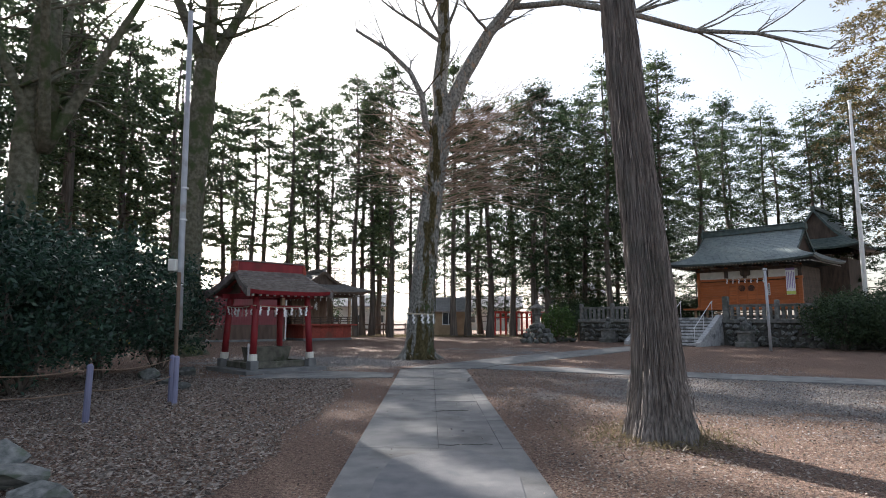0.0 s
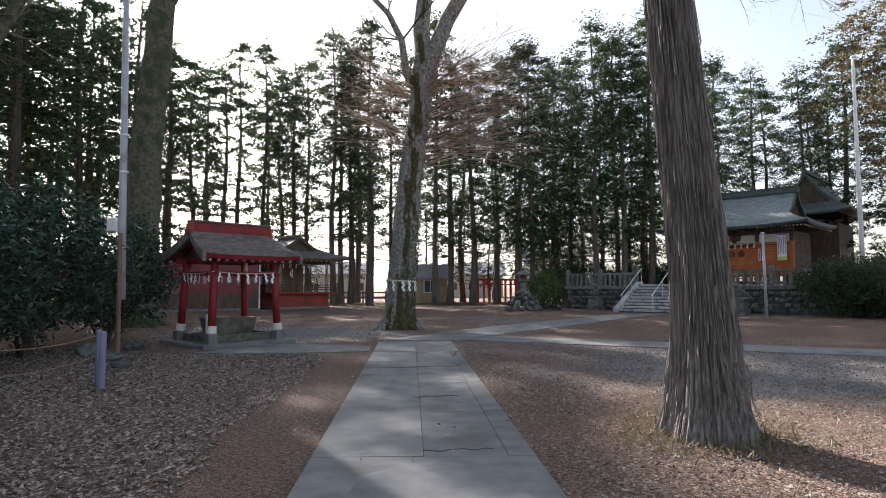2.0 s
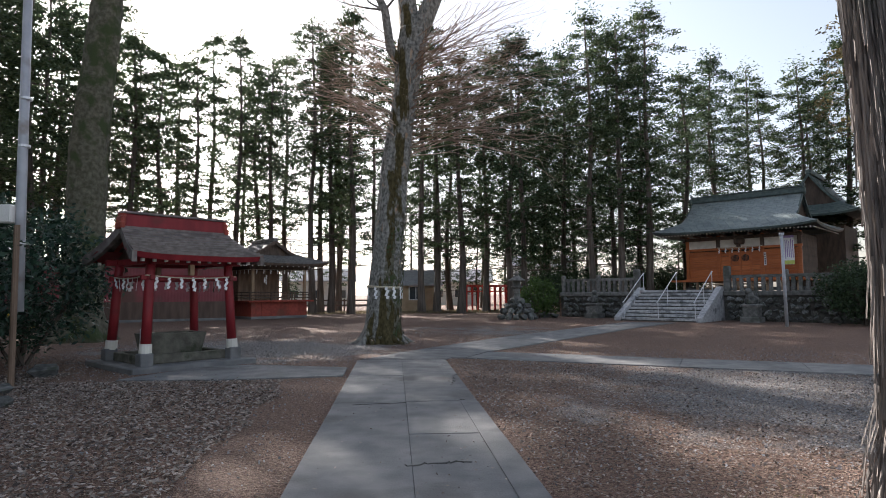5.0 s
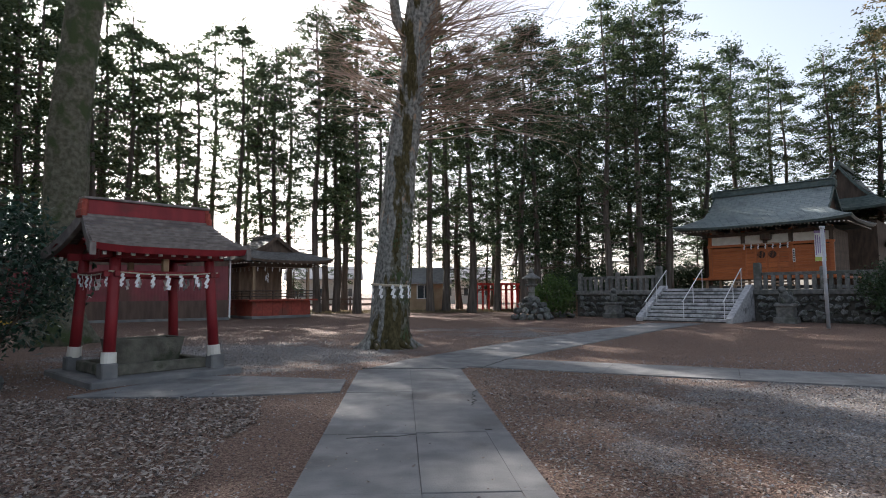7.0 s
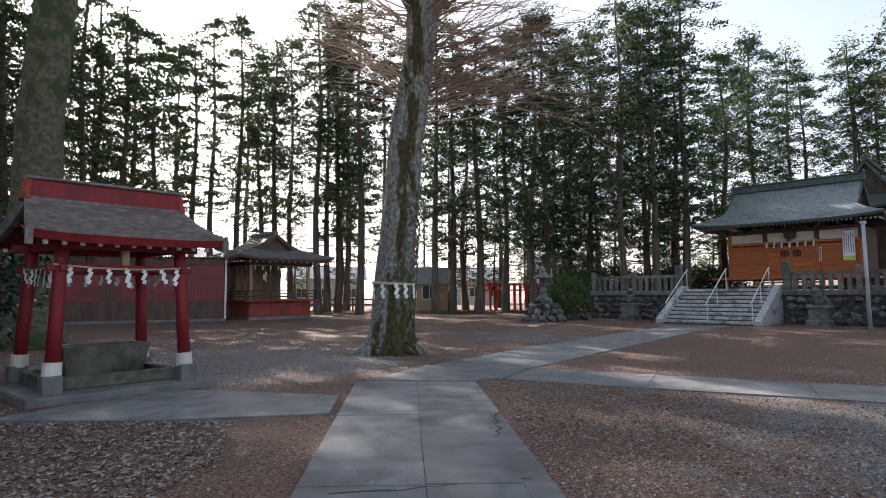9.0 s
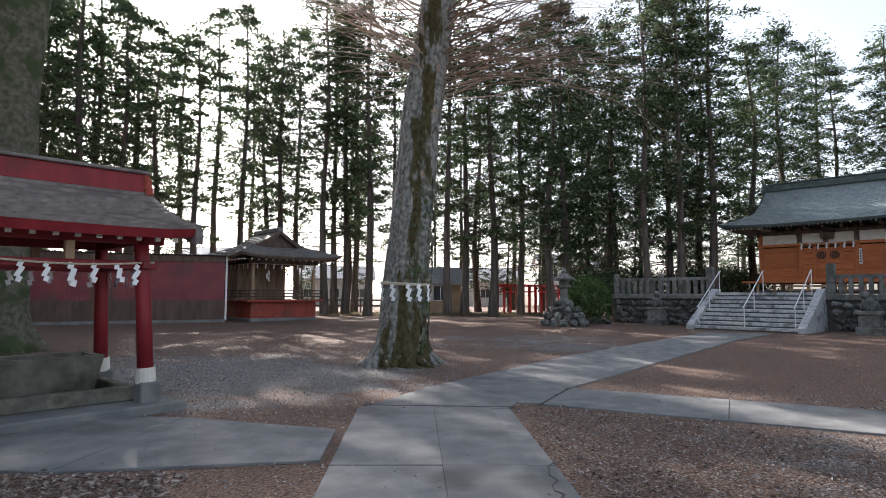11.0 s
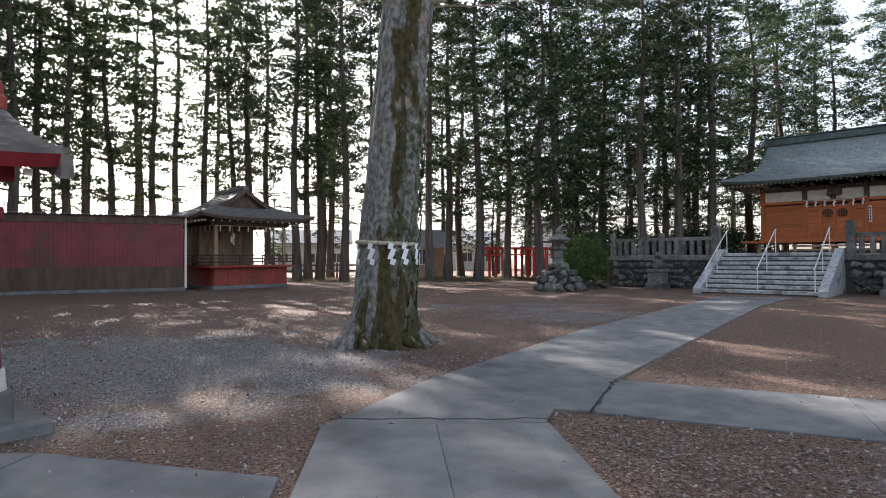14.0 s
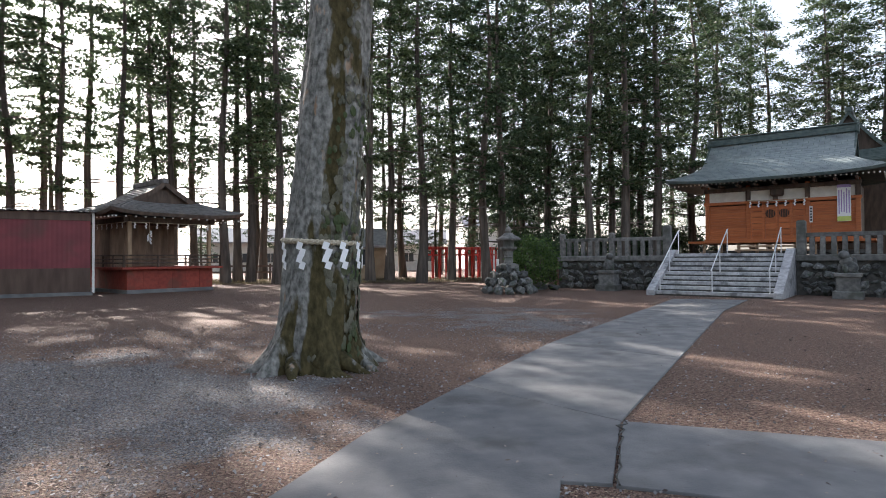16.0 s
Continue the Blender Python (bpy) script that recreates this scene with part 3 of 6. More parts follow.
# ---- the water pavilion ----
def shide(name, parent, m, h=0.3, mat="paper"):
    """A zigzag paper streamer that hangs from its top."""
    bm = bmesh.new()
    w = h * 0.3
    for k in range(4):
        x = (0.0, 0.35, 0.0, 0.35)[k] * w
        box(bm, x, 0.006 * (k % 2), -h * (k + 0.5) / 4, w * 0.8, 0.004, h / 4 + 0.012, ry=18)
    ob = part(name, bm, mat, parent)
    ob.matrix_local = m
    return ob


def build_pavilion():
    w, d = 1.82, 1.74
    P = pose(-5.27, 15.80, 0, 0, 0, 46) @ pose(w / 2, d / 2, 0)
    pav = thing("water_pavilion", P, "red-painted wooden shrine water pavilion with stepped shingle roof on concrete slab", "pavilion")
    bm = bmesh.new()
    box(bm, 0, 0, 0.03, w + 0.7, d + 0.7, 0.16, bevel=0.02)
    part("slab", bm, "concrete", pav, "grey concrete floor slab")
    for sx in (-1, 1):
        for sy in (-1, 1):
            bm = bmesh.new()
            box(bm, sx * w / 2, sy * d / 2, 0.22, 0.25, 0.25, 0.26, bevel=0.02)
            part("footing", bm, "concrete", pav, "grey concrete footing")
            bm = bmesh.new()
            f = lambda z: 1 - 0.055 * z
            tube(bm, [(sx * w / 2 * f(z), sy * d / 2 * f(z), z) for z in (0.33, 0.52)], [0.12, 0.115], 14)
            part("shoe", bm, "plaster", pav, "white metal shoe of the post")
            bm = bmesh.new()
            tube(bm, [(sx * w / 2 * f(z), sy * d / 2 * f(z), z) for z in (0.5, 1.2, 1.8, 2.2)], [0.095, 0.092, 0.09, 0.085], 16)
            part("post", bm, "red", pav, smooth=True)
    f = 1 - 0.055 * 1.8
    for sy in (-1, 1):
        for z, h in ((1.80, 0.10), (2.13, 0.13)):
            bm = bmesh.new()
            box(bm, 0, sy * d / 2 * f, z, w * f + (0.5 if z > 2 else 0.35), 0.09, h, bevel=0.01)
            part("beam", bm, "red", pav)
        bm = bmesh.new()
        box(bm, 0, sy * d / 2 * f, 1.96, 0.1, 0.1, 0.22, bevel=0.01)
        part("strut", bm, "tan_wood", pav)
    for sx in (-1, 1):
        for z, h in ((1.80, 0.10), (2.13, 0.13)):
            bm = bmesh.new()
            box(bm, sx * w / 2 * f, 0, z + 0.003, 0.09, d * f + 0.3, h, bevel=0.01)
            part("beam", bm, "red", pav)
        bm = bmesh.new()
        box(bm, sx * w / 2 * f, 0, 2.45, 0.1, 0.12, 0.5, bevel=0.01)
        part("king_post", bm, "red", pav)
    le, we = w + 0.86, d + 0.86
    hip_gable_roof(pav, le, we, w + 0.36, 2.24, 2.88, 0, 11, "shingle", "red", lift=0.05, sag=0.45, thick=0.12, step=0.04, barge="shingle")
    rafter_ends(pav, le - 0.1, we, 2.12, 11, 0.055, inset=0.2)
    # rafters under the roof
    for i in range(11):
        x = lerp(-le / 2 + 0.25, le / 2 - 0.25, i / 10)
        for sy in (-1, 1):
            bm = bmesh.new()
            box(bm, x, sy * (we / 4 + 0.05), 2.42, 0.055, we / 2 - 0.2, 0.055, rx=-sy * 22)
            part("rafter", bm, "red_wood", pav)
    # the boxed ridge with its cap and end tiles
    bm = bmesh.new()
    box(bm, 0, 0, 2.97, w + 0.3, 0.2, 0.26, bevel=0.01)
    part("ridge", bm, "red", pav)
    bm = bmesh.new()
    box(bm, 0, 0, 3.12, w + 0.42, 0.3, 0.045, bevel=0.01)
    part("ridge_cap", bm, "shingle", pav)
    for sx in (-1, 1):
        bm = bmesh.new()
        for k, (zz, hh) in enumerate(((2.86, 0.16), (2.96, 0.2), (3.06, 0.14))):
            box(bm, sx * (w / 2 + 0.2 - 0.02 * k), 0, zz, 0.1, 0.34 - 0.05 * k, hh, bevel=0.03)
        part("end_tile", bm, "red_wood", pav)
    # rope and paper streamers round the posts
    g = lambda a: a * f
    rope = thing("sacred_rope", P, "thin straw rope with white zigzag paper streamers strung round the posts", "rope")
    cs = [(-1, -1), (1, -1), (1, 1), (-1, 1)]
    rng = random.Random(2)
    for (ax, ay), (bx, by) in zip(cs, cs[1:] + cs[:1]):
        a = Vector((ax * (g(w / 2) + 0.1), ay * (g(d / 2) + 0.1), 1.84))
        b = Vector((bx * (g(w / 2) + 0.1), by * (g(d / 2) + 0.1), 1.84))
        bm = bmesh.new()
        tube(bm, [a.lerp(b, t / 8) + Vector((0, 0, -0.05 * math.sin(math.pi * t / 8))) for t in range(9)], [0.013] * 9, 6)
        part("cord", bm, "rope", rope)
        for k in range(7):
            p = a.lerp(b, (k + 0.8) / 7.6) + Vector((0, 0, -0.04))
            ang = math.degrees(math.atan2(b.y - a.y, b.x - a.x))
            shide("streamer", rope, pose(p.x, p.y, p.z, rng.uniform(-8, 8), rng.uniform(-14, 14), ang + rng.uniform(-25, 25)), rng.uniform(0.2, 0.27))
    # stone basin on its plinth, with a spout
    B = P @ pose(-0.05, -0.05, 0.11)
    basin = thing("water_basin", B, "rough grey stone water basin on a kerbed plinth", "basin")
    bm = bmesh.new()
    for x, y, sx, sy in ((0, -0.62, 1.75, 0.12), (0, 0.62, 1.75, 0.12), (-0.82, 0, 0.12, 1.12), (0.82, 0, 0.12, 1.12)):
        box(bm, x, y, 0.09, sx, sy, 0.18, bevel=0.015)
    part("kerb", bm, "basin_stone", basin)
    bm = bmesh.new()
    bot, top, itop, ibot = [], [], [], []
    for sx, sy in cs:
        bot.append(bm.verts.new((sx * 0.50, sy * 0.26, 0.02)))
        top.append(bm.verts.new((sx * 0.60, sy * 0.36, 0.56)))
        itop.append(bm.verts.new((sx * 0.51, sy * 0.27, 0.56)))
        ibot.append(bm.verts.new((sx * 0.47, sy * 0.23, 0.32)))
    for r0, r1 in ((bot, top), (top, itop), (itop, ibot)):
        for i in range(4):
            bm.faces.new((r0[i], r0[(i + 1) % 4], r1[(i + 1) % 4], r1[i]))
    bm.faces.new(ibot)
    bm.faces.new(bot[::-1])
    bmesh.ops.recalc_face_normals(bm, faces=bm.faces)
    part("trough", bm, "basin_stone", basin)
    bm = bmesh.new()
    box(bm, 0, 0, 0.47, 1.03, 0.55, 0.01)
    part("water", bm, "glass", basin, "still dark water")
    bm = bmesh.new()
    rod(bm, (-0.72, -0.3, 0.0), (-0.72, -0.3, 0.68), 0.03)
    rod(bm, (-0.72, -0.3, 0.62), (-0.6, -0.24, 0.62), 0.02)
    part("tap", bm, "metal", basin, "metal standpipe")


build_pavilion()


# ---- the dance stage ----
def build_stage():
    w, d = 3.7, 4.4
    S = pose(-9.85, 40.06, 0, 0, 0, 41) @ pose(w / 2, d / 2, 0)
    st = thing("dance_stage", S, "old wooden shrine dance stage with red skirting and hip-and-gable roof", "stage")
    bm = bmesh.new()
    box(bm, 0, 0, 0.06, w + 0.1, d + 0.1, 0.2, bevel=0.02)
    part("plinth", bm, "concrete", st)
    for sx, sy, lx, ly in ((0, -1, w, 0.05), (0, 1, w, 0.05), (-1, 0, 0.05, d), (1, 0, 0.05, d)):
        n = 6
        for i in range(n):
            bm = bmesh.new()
            t = (i + 0.5) / n - 0.5
            box(bm, sx * w / 2 + (t * lx if lx > 1 else 0), sy * d / 2 + (t * ly if ly > 1 else 0), 0.58, lx / n - 0.012 if lx > 1 else 0.05, ly / n - 0.012 if ly > 1 else 0.05, 0.84)
            part("skirting_board", bm, "red_wood", st)
    bm = bmesh.new()
    box(bm, 0, 0, 1.06, w + 0.7, d + 0.7, 0.1, bevel=0.015)
    part("floor", bm, "red_wood", st)
    for sx in (-1, 1):
        for sy in (-1, 1):
            bm = bmesh.new()
            box(bm, sx * (w / 2 - 0.1), sy * (d / 2 - 0.1), 2.2, 0.16, 0.16, 2.2, bevel=0.015)
            part("post", bm, "tan_wood", st)
    for sy in (-1, 1):
        bm = bmesh.new()
        box(bm, 0, sy * (d / 2 - 0.1), 3.12, w + 0.3, 0.15, 0.22, bevel=0.01)
        part("beam", bm, "dark_wood", st)
    for sx in (-1, 1):
        bm = bmesh.new()
        box(bm, sx * (w / 2 - 0.1), 0, 3.13, 0.15, d + 0.3, 0.22, bevel=0.01)
        part("beam", bm, "dark_wood", st)
    # boarded back walls of the stage, and the dressing room behind
    for k in range(9):
        bm = bmesh.new()
        box(bm, lerp(-w / 2 + 0.3, w / 2 - 0.75, k / 8), d / 2 - 1.9, 2.06, (w - 1.05) / 8 - 0.012, 0.05, 1.9)
        part("back_board", bm, "stage_wood", st)
    for k in range(5):
        bm = bmesh.new()
        box(bm, -w / 2 + 0.12, lerp(0.1, d / 2 - 0.25, k / 4), 2.06, 0.05, 0.48, 1.9)
        part("side_board", bm, "stage_wood", st)
    # handrails
    for ax, ay, bx, by in ((-1, -1, 1, -1), (-1, -1, -1, 1), (1, -1, 1, 1)):
        for z in (1.28, 1.44, 1.6):
            bm = bmesh.new()
            rod(bm, (ax * (w / 2 + 0.25), ay * (d / 2 + 0.25), z), (bx * (w / 2 + 0.25), by * (d / 2 + 0.25) * (1 if ay == by else 0.35), z), 0.03, 8)
            part("rail", bm, "dark_wood", st)
        for t in (0.0, 0.33, 0.66, 1.0):
            bm = bmesh.new()
            box(bm, lerp(ax, bx, t) * (w / 2 + 0.25), lerp(ay, by * (1 if ay == by else 0.35), t) * (d / 2 + 0.25), 1.35, 0.07, 0.07, 0.55)
            part("baluster", bm, "dark_wood", st)
    # roof, ridge along the depth
    top = new("roof_frame")
    top.parent = st
    top.matrix_local = pose(0, 0, 0, 0, 0, 90)
    hip_gable_roof(top, d + 2.1, w + 2.1, d - 1.3, 3.36, 4.86, 0.5, 15, "old_tile", "dark_wood", lift=0.18, sag=0.5, step=0.03)
    bm = bmesh.new()
    box(bm, 0, 0, 4.93, d - 1.2, 0.26, 0.24, bevel=0.03)
    part("ridge", bm, "old_tile", top)
    rafter_ends(top, d + 2.0, w + 2.1, 3.17, 16, 0.06, (-1, 1), inset=0.16)
    for sx in (-1, 1):
        for i in range(15):
            bm = bmesh.new()
            box(bm, sx * (d / 2 + 0.9), lerp(-w / 2 - 0.8, w / 2 + 0.8, i / 14), 3.17, 0.05, 0.06, 0.06)
            part("rafter_end", bm, "white", top)
    rope = thing("sacred_rope", S, "straw rope with white paper streamers under the stage eave", "rope")
    for (ax, ay, bx, by) in ((-1, -1, 1, -1), (-1, -1, -1, 1)):
        a, b = Vector((ax * (w / 2 - 0.02), ay * (d / 2 - 0.02), 2.98)), Vector((bx * (w / 2 - 0.02), by * (d / 2 - 0.02), 2.98))
        off = Vector((0, -0.12, 0)) if ay == by else Vector((-0.12, 0, 0))
        bm = bmesh.new()
        rod(bm, a + off, b + off, 0.015, 6)
        part("cord", bm, "rope", rope)
        for k in range(8):
            p = a.lerp(b, (k + 0.5) / 8) + off
            shide("streamer", rope, pose(p.x, p.y, p.z, 0, 8, 0 if ay == by else 90), 0.24)
    hang = thing("paper_wand", S @ pose(-0.9, -d / 2 + 0.15, 2.5), "white paper offering hanging from the stage beam", "decoration")
    bm = bmesh.new()
    rod(bm, (0, 0, 0.5), (0, 0, -0.3), 0.012, 6)
    part("cord", bm, "rope", hang)
    for k in range(6):
        shide("streamer", hang, pose(0.05 * math.cos(k), 0.05 * math.sin(k), 0.15 - 0.06 * k, 0, 0, k * 60), 0.26)


build_stage()


# ---- the corrugated shed ----
def build_shed():
    L, D, Hh = 12.5, 3.2, 3.3
    S = pose(-11.05, 39.5, 0, 0, 0, 24)
    shed = thing("storage_shed", S, "long shed clad in dark red corrugated metal sheet", "shed")
    for name, (ax, ay), (bx, by) in (("front_cladding", (0, 0), (-L, 0)), ("side_cladding", (0, 0), (0, D)), ("back_cladding", (-L, D), (0, D)), ("end_cladding", (-L, D), (-L, 0))):
        bm = bmesh.new()
        length = math.hypot(bx - ax, by - ay)
        k = int(length / 0.04)
        lo, hi = [], []
        nx, ny = (by - ay) / length, -(bx - ax) / length
        for i in range(k + 1):
            t = i / k
            o = 0.003 * math.sin(i * math.pi / 2)
            x, y = lerp(ax, bx, t) + nx * o, lerp(ay, by, t) + ny * o
            lo.append(bm.verts.new((x, y, 0.1)))
            hi.append(bm.verts.new((x, y, Hh)))
        for i in range(k):
            bm.faces.new((lo[i], lo[i + 1], hi[i + 1], hi[i]))
        part(name, bm, "sheet", shed)
    bm = bmesh.new()
    box(bm, -L / 2, -0.02, 0.62, L, 0.03, 0.95)
    part("skirting", bm, "brown_board", shed, "brown lower cladding band")
    bm = bmesh.new()
    box(bm, -L / 2, -0.03, Hh - 0.16, L, 0.04, 0.3, bevel=0.008)
    part("eave_board", bm, "brown_board", shed, "brown board under the roof edge")
    bm = bmesh.new()
    box(bm, -L / 2, D / 2, 0.06, L + 0.16, D + 0.16, 0.16, bevel=0.01)
    part("footing", bm, "concrete", shed)
    bm = bmesh.new()
    k = int((L + 0.4) / 0.05)
    f, b = [], []
    for i in range(k + 1):
        x = 0.2 - (L + 0.4) * i / k
        o = 0.025 * math.sin(i * math.pi / 2)
        f.append(bm.verts.new((x, -0.22, Hh + 0.05 + o)))
        b.append(bm.verts.new((x, D + 0.2, Hh - 0.2 + o)))
    for i in range(k):
        bm.faces.new((f[i], f[i + 1], b[i + 1], b[i]))
    ob = part("roof", bm, "grey_roof", shed, "corrugated metal roof sheet")
    md = ob.modifiers.new("thick", "SOLIDIFY")
    md.thickness = 0.012
    # white upright at the corner stands in for a bright gap of sky
    bm = bmesh.new()
    box(bm, 0.1, 0.06, 1.7, 0.09, 0.09, 3.2)
    part("corner_post", bm, "white", shed, "white strip in place of the bright sky gap")


build_shed()


# ---- the worship hall on its terrace ----
HALL = pose(11.86, 33.06, 0, 0, 0, -47)
TERRACE = 1.55


def build_terrace():
    bm = bmesh.new()
    box(bm, -5.0, 16.0, TERRACE / 2 - 0.12, 5.2, 26.0, TERRACE - 0.06)
    box(bm, 7.4, 16.0, TERRACE / 2 - 0.12, 9.6, 26.0, TERRACE - 0.06)
    box(bm, 0.1, 16.1, TERRACE / 2 - 0.121, 5.0, 25.6, TERRACE - 0.062)
    ob = part("ground_terrace", bm, "ground")
    ob.matrix_basis = HALL
    tagged(ob, "raised earth terrace behind the retaining wall", "terrace", kind="structure")


def build_stairs():
    st = thing("stone_steps", HALL, "broad flight of pale granite steps with dark weathering", "stairs", kind="structure")
    n, w, run = 9, 3.9, 0.29
    rise = TERRACE / n
    for i in range(n):
        for k in range(3):
            bm = bmesh.new()
            x0, x1 = -w / 2 + w * k / 3, -w / 2 + w * (k + 1) / 3
            box(bm, (x0 + x1) / 2, i * run + 0.22, rise * (i + 1) - 0.06, (x1 - x0) - 0.008, 0.44, 0.12, bevel=0.012)
            part("tread", bm, "step", st)
        bm = bmesh.new()
        box(bm, 0, i * run + 0.235, rise * (i + 0.5) - 0.09, w, 0.4, rise)
        part("riser", bm, "mortar", st)
    for sx in (-1, 1):
        bm = bmesh.new()
        prof = [(-0.12, 0), (-0.12, 0.2), (2.62, TERRACE + 0.16), (2.95, TERRACE + 0.16), (2.95, 0)]
        a = [bm.verts.new((sx * 1.96, y, z)) for y, z in prof]
        b = [bm.verts.new((sx * 2.24, y, z)) for y, z in prof]
        k = len(prof)
        for i in range(k):
            bm.faces.new((a[i], a[(i + 1) % k], b[(i + 1) % k], b[i]))
        bm.faces.new(a)
        bm.faces.new(b[::-1])
        bmesh.ops.recalc_face_normals(bm, faces=bm.faces)
        part("cheek", bm, "step", st, "smooth granite side slab")
    for x in (-1.82, 0.0, 1.82):
        rail = thing("handrail", HALL @ pose(x, 0, 0), "slim stainless steel handrail on the stone steps", "handrail", "handrails on the steps")
        pts = [(0, 0.15, rise + 0.82), (0, 2.45, TERRACE + 0.92)]
        bm = bmesh.new()
        tube(bm, [(0, 0.0, rise + 0.76), *pts, (0, 2.55, TERRACE + 0.93)], [0.022] * 4, 8)
        part("rail", bm, "metal", rail)
        for y in (0.15, 1.3, 2.45):
            t = (y - 0.15) / 2.3
            bm = bmesh.new()
            zb = rise * (min(n - 1, int(y / run)) + 1) - 0.01
            rod(bm, (0, y, zb), (0, y, lerp(rise + 0.82, TERRACE + 0.92, t)), 0.018)
            part("post", bm, "metal", rail)


def rock_meshes(count, rng):
    out = []
    for i in range(count):
        bm = bmesh.new()
        for _ in range(15):
            v = Vector((rng.gauss(0, 1), rng.gauss(0, 1), rng.gauss(0, 1))).normalized()
            bm.verts.new(v * 0.5 * rng.uniform(0.88, 1.08))
        bmesh.ops.convex_hull(bm, input=bm.verts)
        loose = [v for v in bm.verts if not v.link_faces]
        bmesh.ops.delete(bm, geom=loose, context="VERTS")
        me = bpy.data.meshes.new("stone")
        bm.to_mesh(me)
        bm.free()
        me.materials.append(M["stone"])
        out.append(me)
    return out


ROCKS = rock_meshes(9, random.Random(11))


def stone_at(parent, m, name="stone"):
    ob = new(name, random.choice(ROCKS))
    ob.parent = parent
    ob.matrix_local = m
    return ob


def build_walls():
    rng = random.Random(3)
    for name, x0, x1 in (("wall_west", -7.35, -2.26), ("wall_east", 2.26, 10.6)):
        wall = thing(name, HALL, "dark mossy rubble retaining wall with a stone coping", "wall", kind="structure")
        bm = bmesh.new()
        box(bm, (x0 + x1) / 2, 2.98, 0.62, x1 - x0, 0.34, 1.26)
        part("core", bm, "mortar", wall)
        z = 0.16
        while z < 1.2:
            x = x0 + 0.12
            while x < x1:
                s = rng.uniform(0.26, 0.46)
                stone_at(wall, pose(x + s / 2, 2.80 + rng.uniform(-0.03, 0.05), z + rng.uniform(-0.05, 0.05), rng.uniform(-25, 25), rng.uniform(-40, 40), rng.uniform(0, 360)) @ Matrix.Diagonal((s * 1.15, s, s * rng.uniform(0.75, 1.0), 1)))
                x += s * 0.92
            z += 0.29
        bm = bmesh.new()
        box(bm, (x0 + x1) / 2, 2.92, 1.36, x1 - x0 + 0.06, 0.5, 0.24, bevel=0.03)
        part("coping", bm, "fence_stone", wall)
        # stone fence on the coping
        fence = thing("stone_fence", HALL, "weathered stone shrine fence of square pillars on the wall coping", "fence", "stone fences")
        tall = [x0 + 0.15, (x0 + x1) / 2, x1 - 0.15] if x1 < 0 else [x0 + 0.15, x0 + 2.8, x0 + 5.5, x1 - 0.15]
        for k, x in enumerate(tall):
            bm = bmesh.new()
            big = (x1 < 0 and k == 2) or (x1 > 0 and k == 0)
            h = 1.24 if big else 1.0
            s = 0.30 if big else 0.22
            box(bm, x, 2.92, 1.47 + h / 2, s, s, h, bevel=0.02)
            box(bm, x, 2.92, 1.47 + h, s * 0.8, s * 0.8, 0.06, bevel=0.02)
            part("pillar", bm, "fence_stone", fence)
        for a, b in zip(tall, tall[1:]):
            bm = bmesh.new()
            box(bm, (a + b) / 2, 2.92, 2.2, b - a, 0.13, 0.15, bevel=0.015)
            part("top_rail", bm, "fence_stone", fence)
            k = int((b - a) / 0.30)
            for i in range(1, k):
                bm = bmesh.new()
                box(bm, lerp(a, b, i / k), 2.92 - 0.012, 1.80, 0.16, 0.15, 0.68, bevel=0.015)
                part("pale", bm, "fence_stone", fence)


